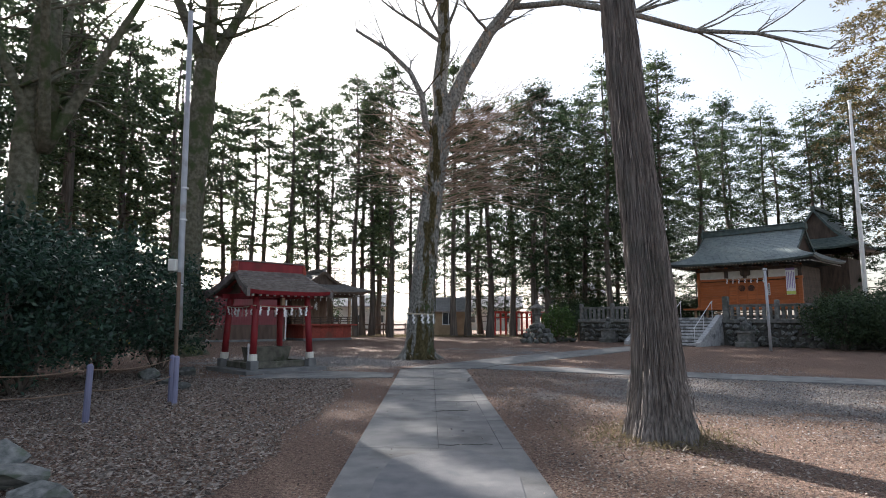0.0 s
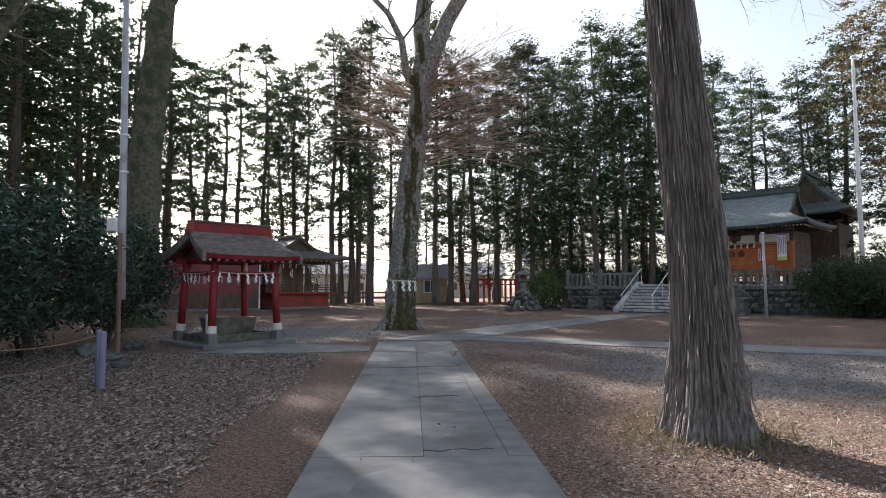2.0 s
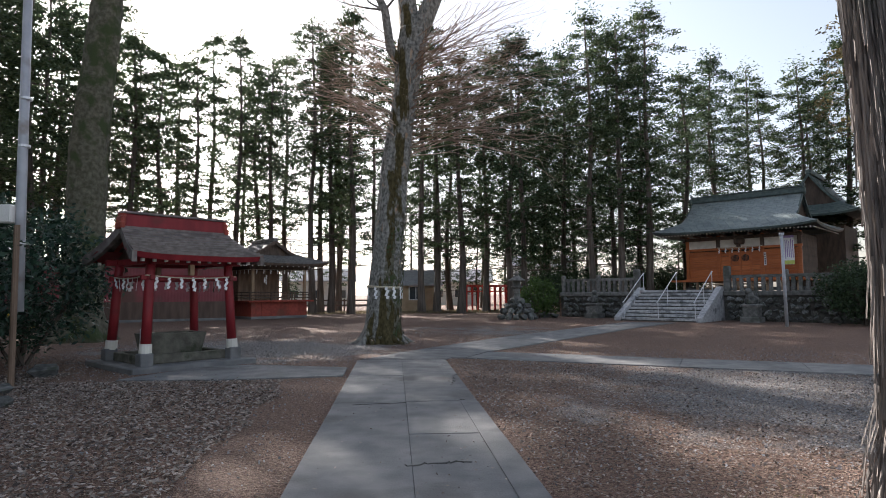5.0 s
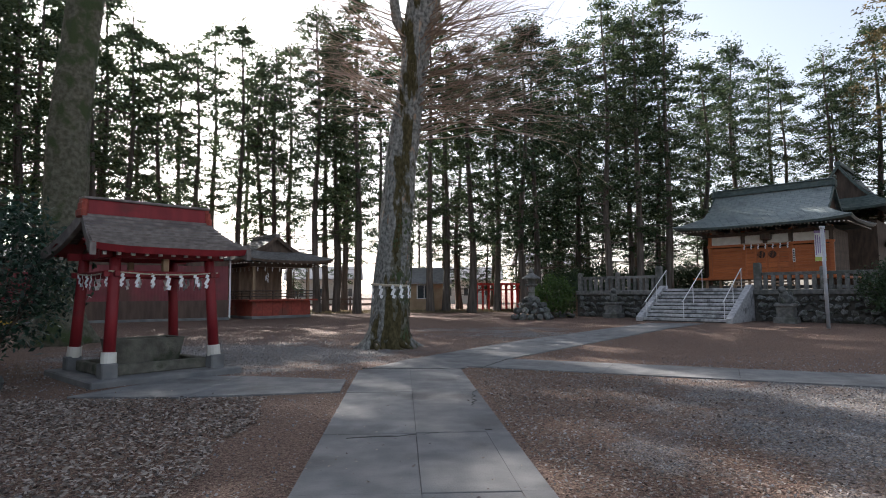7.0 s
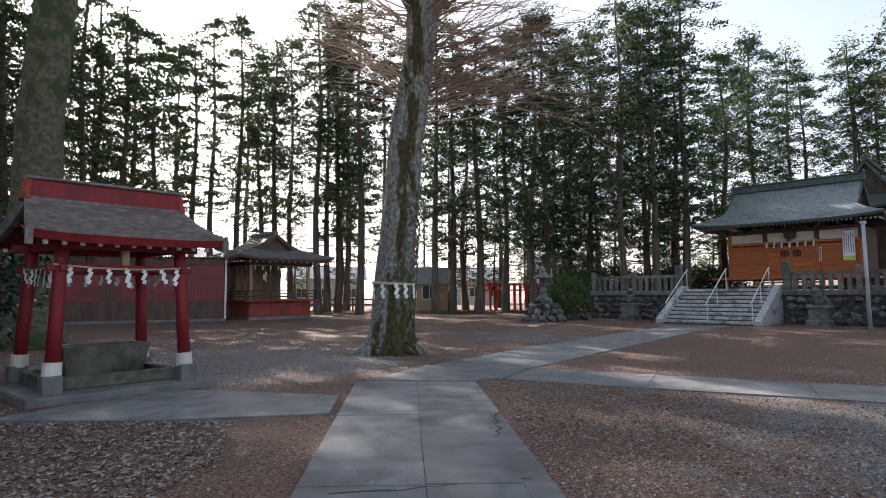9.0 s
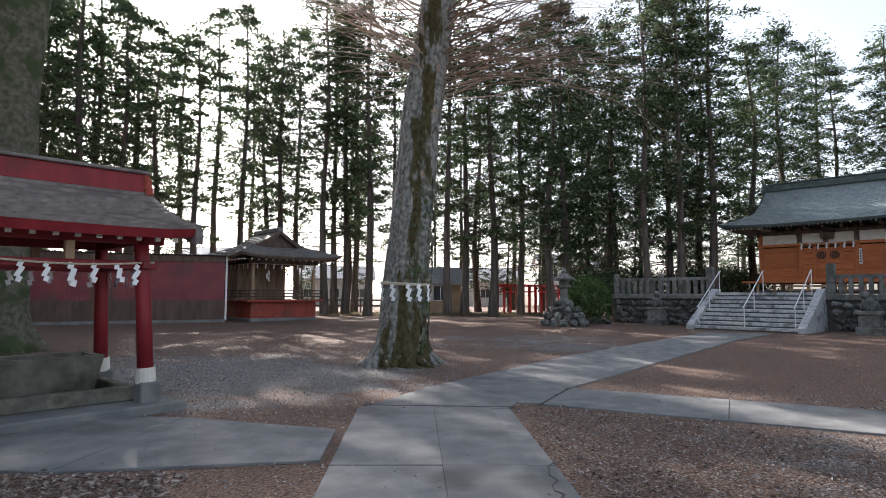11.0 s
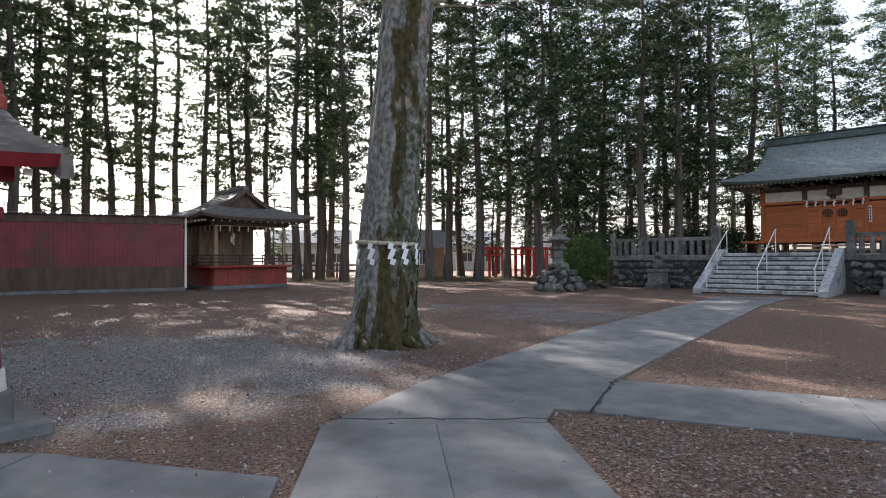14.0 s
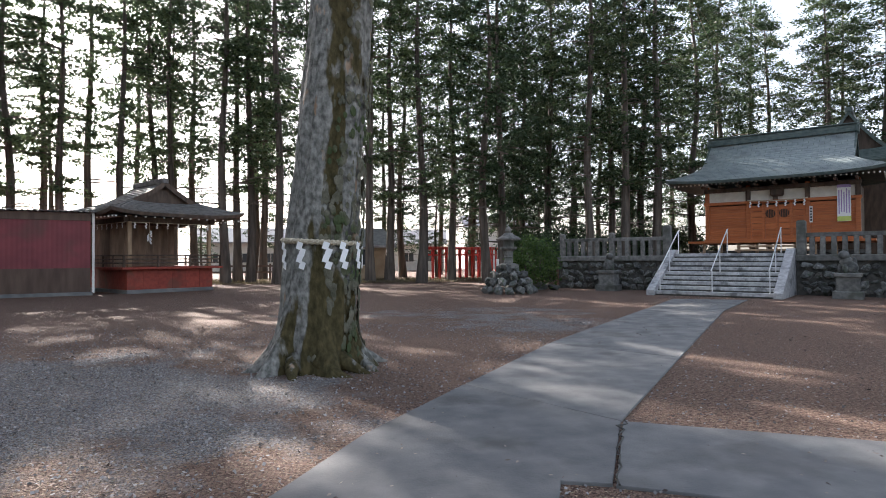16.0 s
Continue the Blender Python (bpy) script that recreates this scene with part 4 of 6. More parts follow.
def build_hall():
    y0, x0, x1 = 11.83, -3.05, 3.65
    cx, dep = (x0 + x1) / 2, 4.2
    H2 = HALL @ pose(cx, y0, 0)
    hall = thing("worship_hall", H2, "shrine worship hall of varnished orange timber under a green-grey copper roof", "hall")
    w = x1 - x0
    bm = bmesh.new()
    box(bm, 0, dep / 2, 1.63, w + 0.5, dep + 0.5, 0.2, bevel=0.02)
    part("plinth", bm, "concrete", hall)
    for i in range(9):
        bm = bmesh.new()
        box(bm, lerp(-w / 2, w / 2, i / 8), -0.75, 1.82, 0.13, 0.13, 0.6)
        part("floor_post", bm, "tan_wood", hall)
    bm = bmesh.new()
    box(bm, 0, dep / 2 - 0.5, 2.16, w + 1.4, dep + 1.4, 0.12, bevel=0.01)
    part("veranda", bm, "orange_wood", hall)
    for i in range(2):
        bm = bmesh.new()
        box(bm, 0.1, -1.45 - 0.32 * (1 - i), 1.72 + 0.2 * i, 3.4, 0.34, 0.1, bevel=0.01)
        part("step", bm, "tan_wood", hall)
    bm = bmesh.new()
    box(bm, 0, dep / 2 + 0.15, 3.6, w - 0.1, dep - 0.25, 2.8)
    part("core", bm, "dark_wood", hall)
    # horizontal boarding of the front, in five bays
    bays = [-w / 2, -w / 2 + 2.0, -w / 2 + 3.25, -w / 2 + 4.65, w / 2]
    posts = [-w / 2, -w / 2 + 2.0, -w / 2 + 4.65, w / 2]
    for x in posts:
        bm = bmesh.new()
        box(bm, x, 0, 3.65, 0.2, 0.2, 2.95, bevel=0.015)
        part("post", bm, "orange_wood", hall)
    for a, b in ((posts[0], posts[1]), (posts[2], posts[3])):
        for k in range(11):
            bm = bmesh.new()
            box(bm, (a + b) / 2, 0.02, 2.33 + 0.168 * k, b - a - 0.2, 0.05, 0.163, bevel=0.006)
            part("plank", bm, "orange_wood", hall)
    # four door leaves with boards and two latticed openings
    for k in range(4):
        a = posts[1] + 0.1 + (posts[2] - posts[1] - 0.2) * k / 4
        b = posts[1] + 0.1 + (posts[2] - posts[1] - 0.2) * (k + 1) / 4
        door = thing("leaf", pose(0, 0, 0), "", "")
        door.parent = hall
        for j in range(6):
            bm = bmesh.new()
            box(bm, (a + b) / 2, -0.01, 2.36 + 0.305 * j, b - a - 0.14, 0.04, 0.29, bevel=0.006)
            part("panel", bm, "orange_wood", door)
        for x in (a + 0.035, b - 0.035):
            bm = bmesh.new()
            box(bm, x, -0.025, 3.18, 0.065, 0.06, 1.96)
            part("stile", bm, "orange_wood", door)
        if k in (1, 2):
            bm = bmesh.new()
            bmesh.ops.create_cone(bm, cap_ends=True, segments=24, radius1=0.22, radius2=0.22, depth=0.05, matrix=pose((a + b) / 2, -0.045, 3.6, 90))
            part("round_window", bm, "black", door, "dark round latticed window")
            for q in range(-2, 3):
                bm = bmesh.new()
                box(bm, (a + b) / 2 + q * 0.075, -0.075, 3.6, 0.016, 0.012, 2 * math.sqrt(0.21 ** 2 - (q * 0.075) ** 2))
                part("lattice_bar", bm, "orange_wood", door)
    # rails, white panels and dark struts above
    for z, h, mt in ((2.26, 0.14, "orange_wood"), (4.22, 0.15, "orange_wood"), (4.92, 0.2, "dark_wood")):
        bm = bmesh.new()
        box(bm, 0, -0.03, z, w + 0.3, 0.22, h, bevel=0.01)
        part("rail", bm, mt, hall)
    for a, b in zip(bays, bays[1:]):
        bm = bmesh.new()
        box(bm, (a + b) / 2, 0.03, 4.56, b - a - 0.16, 0.04, 0.52)
        part("panel", bm, "plaster", hall, "off-white plaster panel")
        bm = bmesh.new()
        box(bm, b, -0.05, 4.56, 0.215, 0.16, 0.54)
        part("strut", bm, "dark_wood", hall)
    bm = bmesh.new()
    box(bm, 0.0, -0.2, 4.66, 0.62, 0.3, 0.42, bevel=0.08)
    part("carving", bm, "dark_wood", hall, "dark carved bracket over the doors")
    # eave brackets
    for i in range(9):
        bm = bmesh.new()
        box(bm, lerp(-w / 2, w / 2, i / 8), -0.55, 5.06, 0.1, 1.1, 0.12)
        part("bracket", bm, "dark_wood", hall)
    # side boards, dark brown at +x and orange at -x
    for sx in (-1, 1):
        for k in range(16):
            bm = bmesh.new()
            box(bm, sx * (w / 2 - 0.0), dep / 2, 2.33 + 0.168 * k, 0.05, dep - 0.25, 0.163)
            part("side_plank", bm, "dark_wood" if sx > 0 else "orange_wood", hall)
    # roof
    roof = new("roof_frame")
    roof.parent = hall
    roof.matrix_local = pose(-0.22, 2.0, 0)
    hip_gable_roof(roof, 9.75, 7.2, 6.9, 5.33, 7.72, 0.45, 22, "copper", "copper_dark", lift=0.2, sag=0.6, step=0.012)
    # staggered standing seams of the copper sheets
    bm = bmesh.new()
    for c in range(22):
        s0, s1 = c / 22 + 0.003, (c + 1) / 22 - 0.003
        h0 = lerp(9.75 / 2, 6.9 / 2, min(1, s0 / 0.45))
        x = -h0 + 0.3 + 0.24 * (c % 2)
        while x < h0 - 0.3:
            a, b = ((x, -3.6 * (1 - q), roof_curve(q, 5.33, 7.72, 0.6) + d + 0.2 * abs(x / h0) ** 4 * (1 - q)) for q, d in ((s0, 0.014), (s1, 0.003)))
            tube(bm, [a, b], [0.009, 0.009], 4)
            x += 0.48
    tagged(part("sheet_seam", bm, "copper_dark", roof), kind="stuff")
    for z, wd, h in ((7.74, 0.42, 0.16), (7.92, 0.3, 0.22), (8.07, 0.46, 0.07)):
        bm = bmesh.new()
        box(bm, 0, 0, z, 6.95, wd, h, bevel=0.02)
        part("ridge", bm, "copper_dark", roof)
    for sx in (-1, 1):
        bm = bmesh.new()
        box(bm, sx * 3.5, 0, 7.8, 0.12, 0.62, 0.5, bevel=0.1)
        box(bm, sx * 3.5, 0, 8.16, 0.12, 0.3, 0.26, bevel=0.06)
        part("end_tile", bm, "copper_dark", roof)
    rafter_ends(roof, 9.3, 7.2, 5.17, 44, 0.065, (-1,), inset=0.26)
    for i in range(30):
        bm = bmesh.new()
        box(bm, 4.6, lerp(-3.2, 3.2, i / 29), 5.17, 0.05, 0.065, 0.065)
        part("rafter_end", bm, "white", roof)
    # main sanctuary roof rising behind
    back = thing("sanctuary", HALL @ pose(2.9, 21.2, 0), "main sanctuary behind the hall with dark copper roof", "hall")
    bm = bmesh.new()
    box(bm, 0, 0, 3.6, 3.6, 4.4, 4.6)
    part("wall", bm, "dark_wood", back)
    r2 = new("roof_frame")
    r2.parent = back
    r2.matrix_local = pose(0, 0, 0, 0, 0, 90)
    hip_gable_roof(r2, 8.2, 6.0, 6.0, 6.6, 9.6, 0.4, 16, "copper_dark", "copper_dark", lift=0.2, sag=0.6)
    bm = bmesh.new()
    box(bm, 0, 0, 9.7, 6.1, 0.36, 0.3, bevel=0.03)
    part("ridge", bm, "copper_dark", r2)
    # straw rope over the doors
    rope = thing("sacred_rope", H2, "straw rope with white paper streamers above the hall doors", "rope")
    bm = bmesh.new()
    tube(bm, [(lerp(-1.35, 1.35, t / 10), -0.28, 4.3 - 0.07 * math.sin(math.pi * t / 10)) for t in range(11)], [0.03] * 11, 8)
    part("cord", bm, "rope", rope)
    for k in range(7):
        shide("streamer", rope, pose(lerp(-1.2, 1.2, k / 6), -0.3, 4.24, 0, 10, 0), 0.3)
    # printed banner and a small wooden plaque with writing too small to read
    ban = thing("banner", H2 @ pose(w / 2 - 0.55, -0.16, 0), "tall white printed banner with violet columns and a lime foot", "banner")
    bm = bmesh.new()
    box(bm, 0, 0, 3.95, 0.55, 0.012, 1.75)
    part("cloth", bm, "paper", ban)
    bm = bmesh.new()
    box(bm, 0, -0.008, 3.2, 0.55, 0.006, 0.22)
    part("foot", bm, "lime", ban)
    bm = bmesh.new()
    box(bm, 0, -0.008, 4.76, 0.55, 0.006, 0.14)
    part("heading", bm, "violet", ban)
    for k in range(5):
        bm = bmesh.new()
        box(bm, -0.2 + 0.1 * k, -0.008, 4.0 + 0.05 * (k % 2), 0.045, 0.006, 1.15 - 0.1 * (k % 3))
        part("text_bar", bm, "violet", ban)
    plq = thing("plaque", H2 @ pose(1.45, -0.14, 3.35), "narrow white written board beside the hall doors", "sign")
    bm = bmesh.new()
    box(bm, 0, 0, 0.12, 0.13, 0.02, 0.8)
    part("board", bm, "white", plq)
    for k in range(5):
        bm = bmesh.new()
        box(bm, 0, -0.013, 0.4 - 0.14 * k, 0.07, 0.006, 0.09)
        part("text_bar", bm, "black", plq)
    # cloths drying by the top step
    for x in (0.0, 1.2):
        c = thing("white_mat", HALL @ pose(x, 3.6, TERRACE - 0.14), "white mat lying at the head of the steps", "mat")
        bm = bmesh.new()
        box(bm, 0, 0, 0.04, 1.0, 0.7, 0.1, bevel=0.03)
        part("cloth", bm, "paper", c)


build_terrace()
build_stairs()
build_walls()
build_hall()


def build_statue(x, y, turn):
    """A worn guardian figure as a plain seated shape on its pedestal."""
    ped = thing("pedestal", HALL @ pose(x, y, 0), "dark weathered stone pedestal before the wall", "pedestal", "guardian pedestals")
    for k, (s, z, h) in enumerate(((0.85, 0.12, 0.28), (0.66, 0.48, 0.5), (0.78, 0.79, 0.14))):
        bm = bmesh.new()
        box(bm, 0, 0, z, s, s, h, bevel=0.03)
        part(("base", "block", "cap")[k], bm, "fence_stone", ped)
    bm = bmesh.new()
    for px, py, pz, sx, sy, sz in ((0, 0.05, 0.2, 0.24, 0.3, 0.24), (0, -0.08, 0.38, 0.19, 0.19, 0.26), (0, -0.16, 0.62, 0.16, 0.18, 0.16), (0, 0.24, 0.34, 0.08, 0.1, 0.22), (0.1, -0.22, 0.16, 0.07, 0.08, 0.18), (-0.1, -0.22, 0.16, 0.07, 0.08, 0.18)):
        bmesh.ops.create_icosphere(bm, subdivisions=2, radius=1.0, matrix=pose(px, py, pz) @ Matrix.Diagonal((sx, sy, sz, 1)))
    ob = part("guardian_statue", bm, "stone", smooth=True)
    ob.matrix_basis = HALL @ pose(x, y, 0.83, 0, 0, turn)
    tagged(ob, "dark weathered stone guardian beast seated on a pedestal", "statue", "guardian statues")


build_statue(-4.55, 1.9, 40)
build_statue(3.9, 1.6, -40)


def build_lantern():
    lan = thing("stone_lantern", pose(5.55, 36.9, 0), "grey stone lantern on a mound of dark boulders", "lantern")
    rng = random.Random(8)
    for ring, (r, z, k) in enumerate(((0.95, 0.15, 14), (0.78, 0.45, 12), (0.6, 0.75, 9), (0.35, 0.95, 5), (0.2, 0.5, 3))):
        for i in range(k):
            a = 2 * math.pi * i / k + ring
            s = rng.uniform(0.34, 0.5)
            stone_at(lan, pose(r * math.cos(a), r * math.sin(a), z, rng.uniform(0, 360), rng.uniform(0, 360), 0) @ Matrix.Diagonal((s, s, s * 0.9, 1)), "boulder")
    def turned(name, prof, n=6):
        bm = bmesh.new()
        tube(bm, [(0, 0, z) for r, z in prof], [r for r, z in prof], n)
        part(name, bm, "fence_stone", lan)
    turned("base", [(0.42, 1.0), (0.42, 1.14), (0.3, 1.2)])
    turned("shaft", [(0.2, 1.2), (0.17, 1.4), (0.2, 1.44), (0.17, 1.48), (0.2, 1.68)], 12)
    turned("platform", [(0.2, 1.68), (0.36, 1.78), (0.36, 1.86)])
    turned("fire_box", [(0.23, 1.86), (0.23, 2.14)])
    turned("cap", [(0.5, 2.12), (0.52, 2.18), (0.3, 2.3), (0.14, 2.42)])
    turned("jewel", [(0.09, 2.42), (0.14, 2.5), (0.1, 2.6), (0.01, 2.7)], 10)


build_lantern()


# ---- poles, fence, rocks ----
def build_poles():
    p = thing("flagpole", pose(21.5, 30.4, 0), "tall grey metal flagpole", "flagpole")
    bm = bmesh.new()
    tube(bm, [(0, 0, -0.1), (0, 0, 5), (0, 0, 13.0)], [0.12, 0.11, 0.07], 12)
    part("pole", bm, "white", p, smooth=True)
    bm = bmesh.new()
    bmesh.ops.create_icosphere(bm, subdivisions=2, radius=0.1, matrix=pose(0, 0, 13.05))
    part("finial", bm, "metal", p, smooth=True)
    s = thing("sign_pole", pose(15.05, 27.75, 0), "slim grey metal pole beside the stone wall", "pole")
    bm = bmesh.new()
    tube(bm, [(0, 0, -0.1), (-0.05, 0, 3.75)], [0.07, 0.06], 10)
    part("pole", bm, "pole", s, smooth=True)
    bm = bmesh.new()
    box(bm, -0.05, 0, 3.8, 0.17, 0.14, 0.12, bevel=0.02)
    part("cap", bm, "pole", s)
    u = thing("lamp_pole", pose(-6.55, 14.0, 0), "grey metal utility pole on a wooden stake with meter box", "pole")
    bm = bmesh.new()
    tube(bm, [(0.02, 0.0, -0.1), (0.0, 0, 2.6)], [0.05, 0.045], 10)
    part("stake", bm, "stage_wood", u)
    bm = bmesh.new()
    tube(bm, [(0.02, 0.1, 1.2), (-0.02, 0.1, 3.0), (-0.1, 0.1, 9.4)], [0.075, 0.075, 0.06], 12)
    part("pole", bm, "pole", u, smooth=True)
    for z in (1.5, 2.3, 3.9, 4.7):
        bm = bmesh.new()
        rod(bm, (-0.01, 0.1, z), (-0.01, 0.1, z + 0.04), 0.088, 12)
        part("band", bm, "metal", u)
    bm = bmesh.new()
    box(bm, -0.17, 0.02, 2.78, 0.2, 0.16, 0.3, bevel=0.02)
    part("meter_box", bm, "pale_wall", u)
    # rope fence
    f = thing("rope_fence", pose(0, 0, 0), "low fence of blue-grey posts with sagging ropes along the leaf litter", "fence")
    posts = [(-8.6, 6.6), (-6.6, 7.5), (-5.1, 8.2), (-4.93, 10.4), (-4.72, 10.1)]
    for i, (x, y) in enumerate(posts):
        bm = bmesh.new()
        tube(bm, [(x, y, -0.1), (x + 0.01 * (i % 3), y, 0.8), (x + 0.01 * (i % 3), y, 0.83)], [0.048, 0.045, 0.02], 10)
        part("post", bm, "post", f)
    for a, b in ((posts[0], posts[1]), (posts[1], posts[2]), (posts[2], posts[3])):
        for z in (0.45, 0.75):
            bm = bmesh.new()
            tube(bm, [(lerp(a[0], b[0], t / 8), lerp(a[1], b[1], t / 8), z - 0.07 * math.sin(math.pi * t / 8)) for t in range(9)], [0.009] * 9, 6)
            part("rope", bm, "stage_wood", f)
    rng = random.Random(5)
    for x, y, s in ((-6.85, 15.3, 0.55), (-6.35, 13.3, 0.5), (-7.3, 14.3, 0.6), (-3.75, 4.9, 0.55), (-3.2, 4.5, 0.42), (-4.4, 5.6, 0.6), (-5.6, 12.3, 0.35), (7.55, 39.2, 0.8), (8.0, 38.6, 0.6)):
        ob = new("garden_rock", ROCKS[rng.randrange(len(ROCKS))])
        ob.matrix_basis = pose(x, y, s * 0.16, 0, 0, rng.uniform(0, 360)) @ Matrix.Diagonal((s * 1.2, s, s * 0.62, 1))
        tagged(ob, "rounded dark grey garden rock half sunk in earth", "rock", "garden rocks")


build_poles()


# ---- trees ----
def build_big_cedar():
    t = thing("cedar_tree", pose(2.62, 7.2, 0), "tall cedar with reddish grey peeling bark in long strips", "tree")
    prof = [(0.05, -0.1, 0.46), (0.05, 0.12, 0.42), (0.045, 0.35, 0.355), (0.03, 0.8, 0.285), (0.01, 1.5, 0.248), (-0.08, 2.6, 0.225), (-0.2, 4.0, 0.2), (-0.33, 6, 0.185), (-0.5, 9, 0.16), (-0.7, 14, 0.11), (-0.8, 19, 0.04)]
    pts, rad = [], []
    for (x0, z0, r0), (x1, z1, r1) in zip(prof, prof[1:]):
        k = max(1, int((z1 - z0) / 0.25))
        for i in range(k):
            pts.append((lerp(x0, x1, i / k), 0, lerp(z0, z1, i / k)))
            rad.append(lerp(r0, r1, i / k))
    bm = bmesh.new()
    fl = lambda a, z: 1 + 0.2 * max(0, 0.5 - z) * math.cos(5 * a + 1)
    tube(bm, pts, rad, 128, 0.12, 19, fl, 3.0)
    part("trunk", bm, "cedar_bark", t)
    # long loose strips of bark
    rng = random.Random(6)
    bm = bmesh.new()
    for _ in range(900):
        a, z, h = rng.uniform(0, 6.283), rng.uniform(0.1, 6.5), rng.uniform(0.4, 1.5)
        w = rng.uniform(0.003, 0.008)
        rows = []
        for j in range(5):
            zz = z + h * j / 4
            i = min(range(len(pts)), key=lambda q: abs(pts[q][2] - zz))
            lift = 0.012 + (0.03 * (1 - j / 2) if j < 2 else 0) * rng.random()
            c = Vector((pts[i][0], 0, zz)) + Vector((math.cos(a), math.sin(a), 0)) * (rad[i] * fl(a, zz) * 1.03 + lift)
            side = Vector((-math.sin(a), math.cos(a), 0)) * w
            n_ = Vector((math.cos(a), math.sin(a), 0)) * 0.008
            rows.append([bm.verts.new(c - side), bm.verts.new(c + n_), bm.verts.new(c + side)])
            a += rng.uniform(-0.03, 0.03)
        for p, q in zip(rows, rows[1:]):
            bm.faces.new((p[0], p[1], q[1], q[0]))
            bm.faces.new((p[1], p[2], q[2], q[1]))
    ob = part("loose_bark", bm, "cedar_bark", t)
    tagged(ob, kind="stuff")
    rngn = np.random.default_rng(12)
    c = []
    for k in range(70):
        z = rngn.uniform(11, 20)
        a = rngn.uniform(0, 6.28)
        L = lerp(2.6, 0.6, (z - 11) / 9)
        for s in np.linspace(0.25, 1, 6):
            p = np.array([-0.7 + math.cos(a) * L * s, math.sin(a) * L * s, z - 0.3 * s])
            c.append(p + rngn.normal(size=(24, 3)) * 0.16)
    v, f = leaves(np.concatenate(c), 0.09, rngn)
    ob = raw_mesh("crown", v, f, "cedar_leaf", t)


def branch(bm, rng, p, d, length, r, depth, droop=0.0, n=5):
    """A crooked limb that forks into thinner ones."""
    pts, rad = [p.copy()], [r]
    k = 6
    for i in range(k):
        d = (d + Vector((rng.uniform(-1, 1), rng.uniform(-1, 1), rng.uniform(-1, 1) - droop)) * 0.16).normalized()
        p = p + d * length / k
        pts.append(p.copy())
        rad.append(r * (1 - 0.75 * (i + 1) / k))
        if depth and i > 0 and rng.random() < 0.85:
            side = Vector((rng.uniform(-1, 1), rng.uniform(-1, 1), rng.uniform(-0.5, 0.8)))
            branch(bm, rng, p.copy(), (d + side * 0.75).normalized(), length * rng.uniform(0.35, 0.6), rad[-1] * 0.6, depth - 1, droop, 4 if n > 4 else 3)
    tube(bm, pts, rad, n, cap=False)


def trunk_mesh(bm, prof, n, ridge, flare, seed, dz=0.2):
    pts, rad = [], []
    for (x0, y0, z0, r0), (x1, y1, z1, r1) in zip(prof, prof[1:]):
        k = max(1, int((z1 - z0) / dz))
        for i in range(k):
            pts.append((lerp(x0, x1, i / k), lerp(y0, y1, i / k), lerp(z0, z1, i / k)))
            rad.append(lerp(r0, r1, i / k))
    pts.append(prof[-1][:3])
    rad.append(prof[-1][3])
    tube(bm, pts, rad, n, ridge, 5, flare, seed)


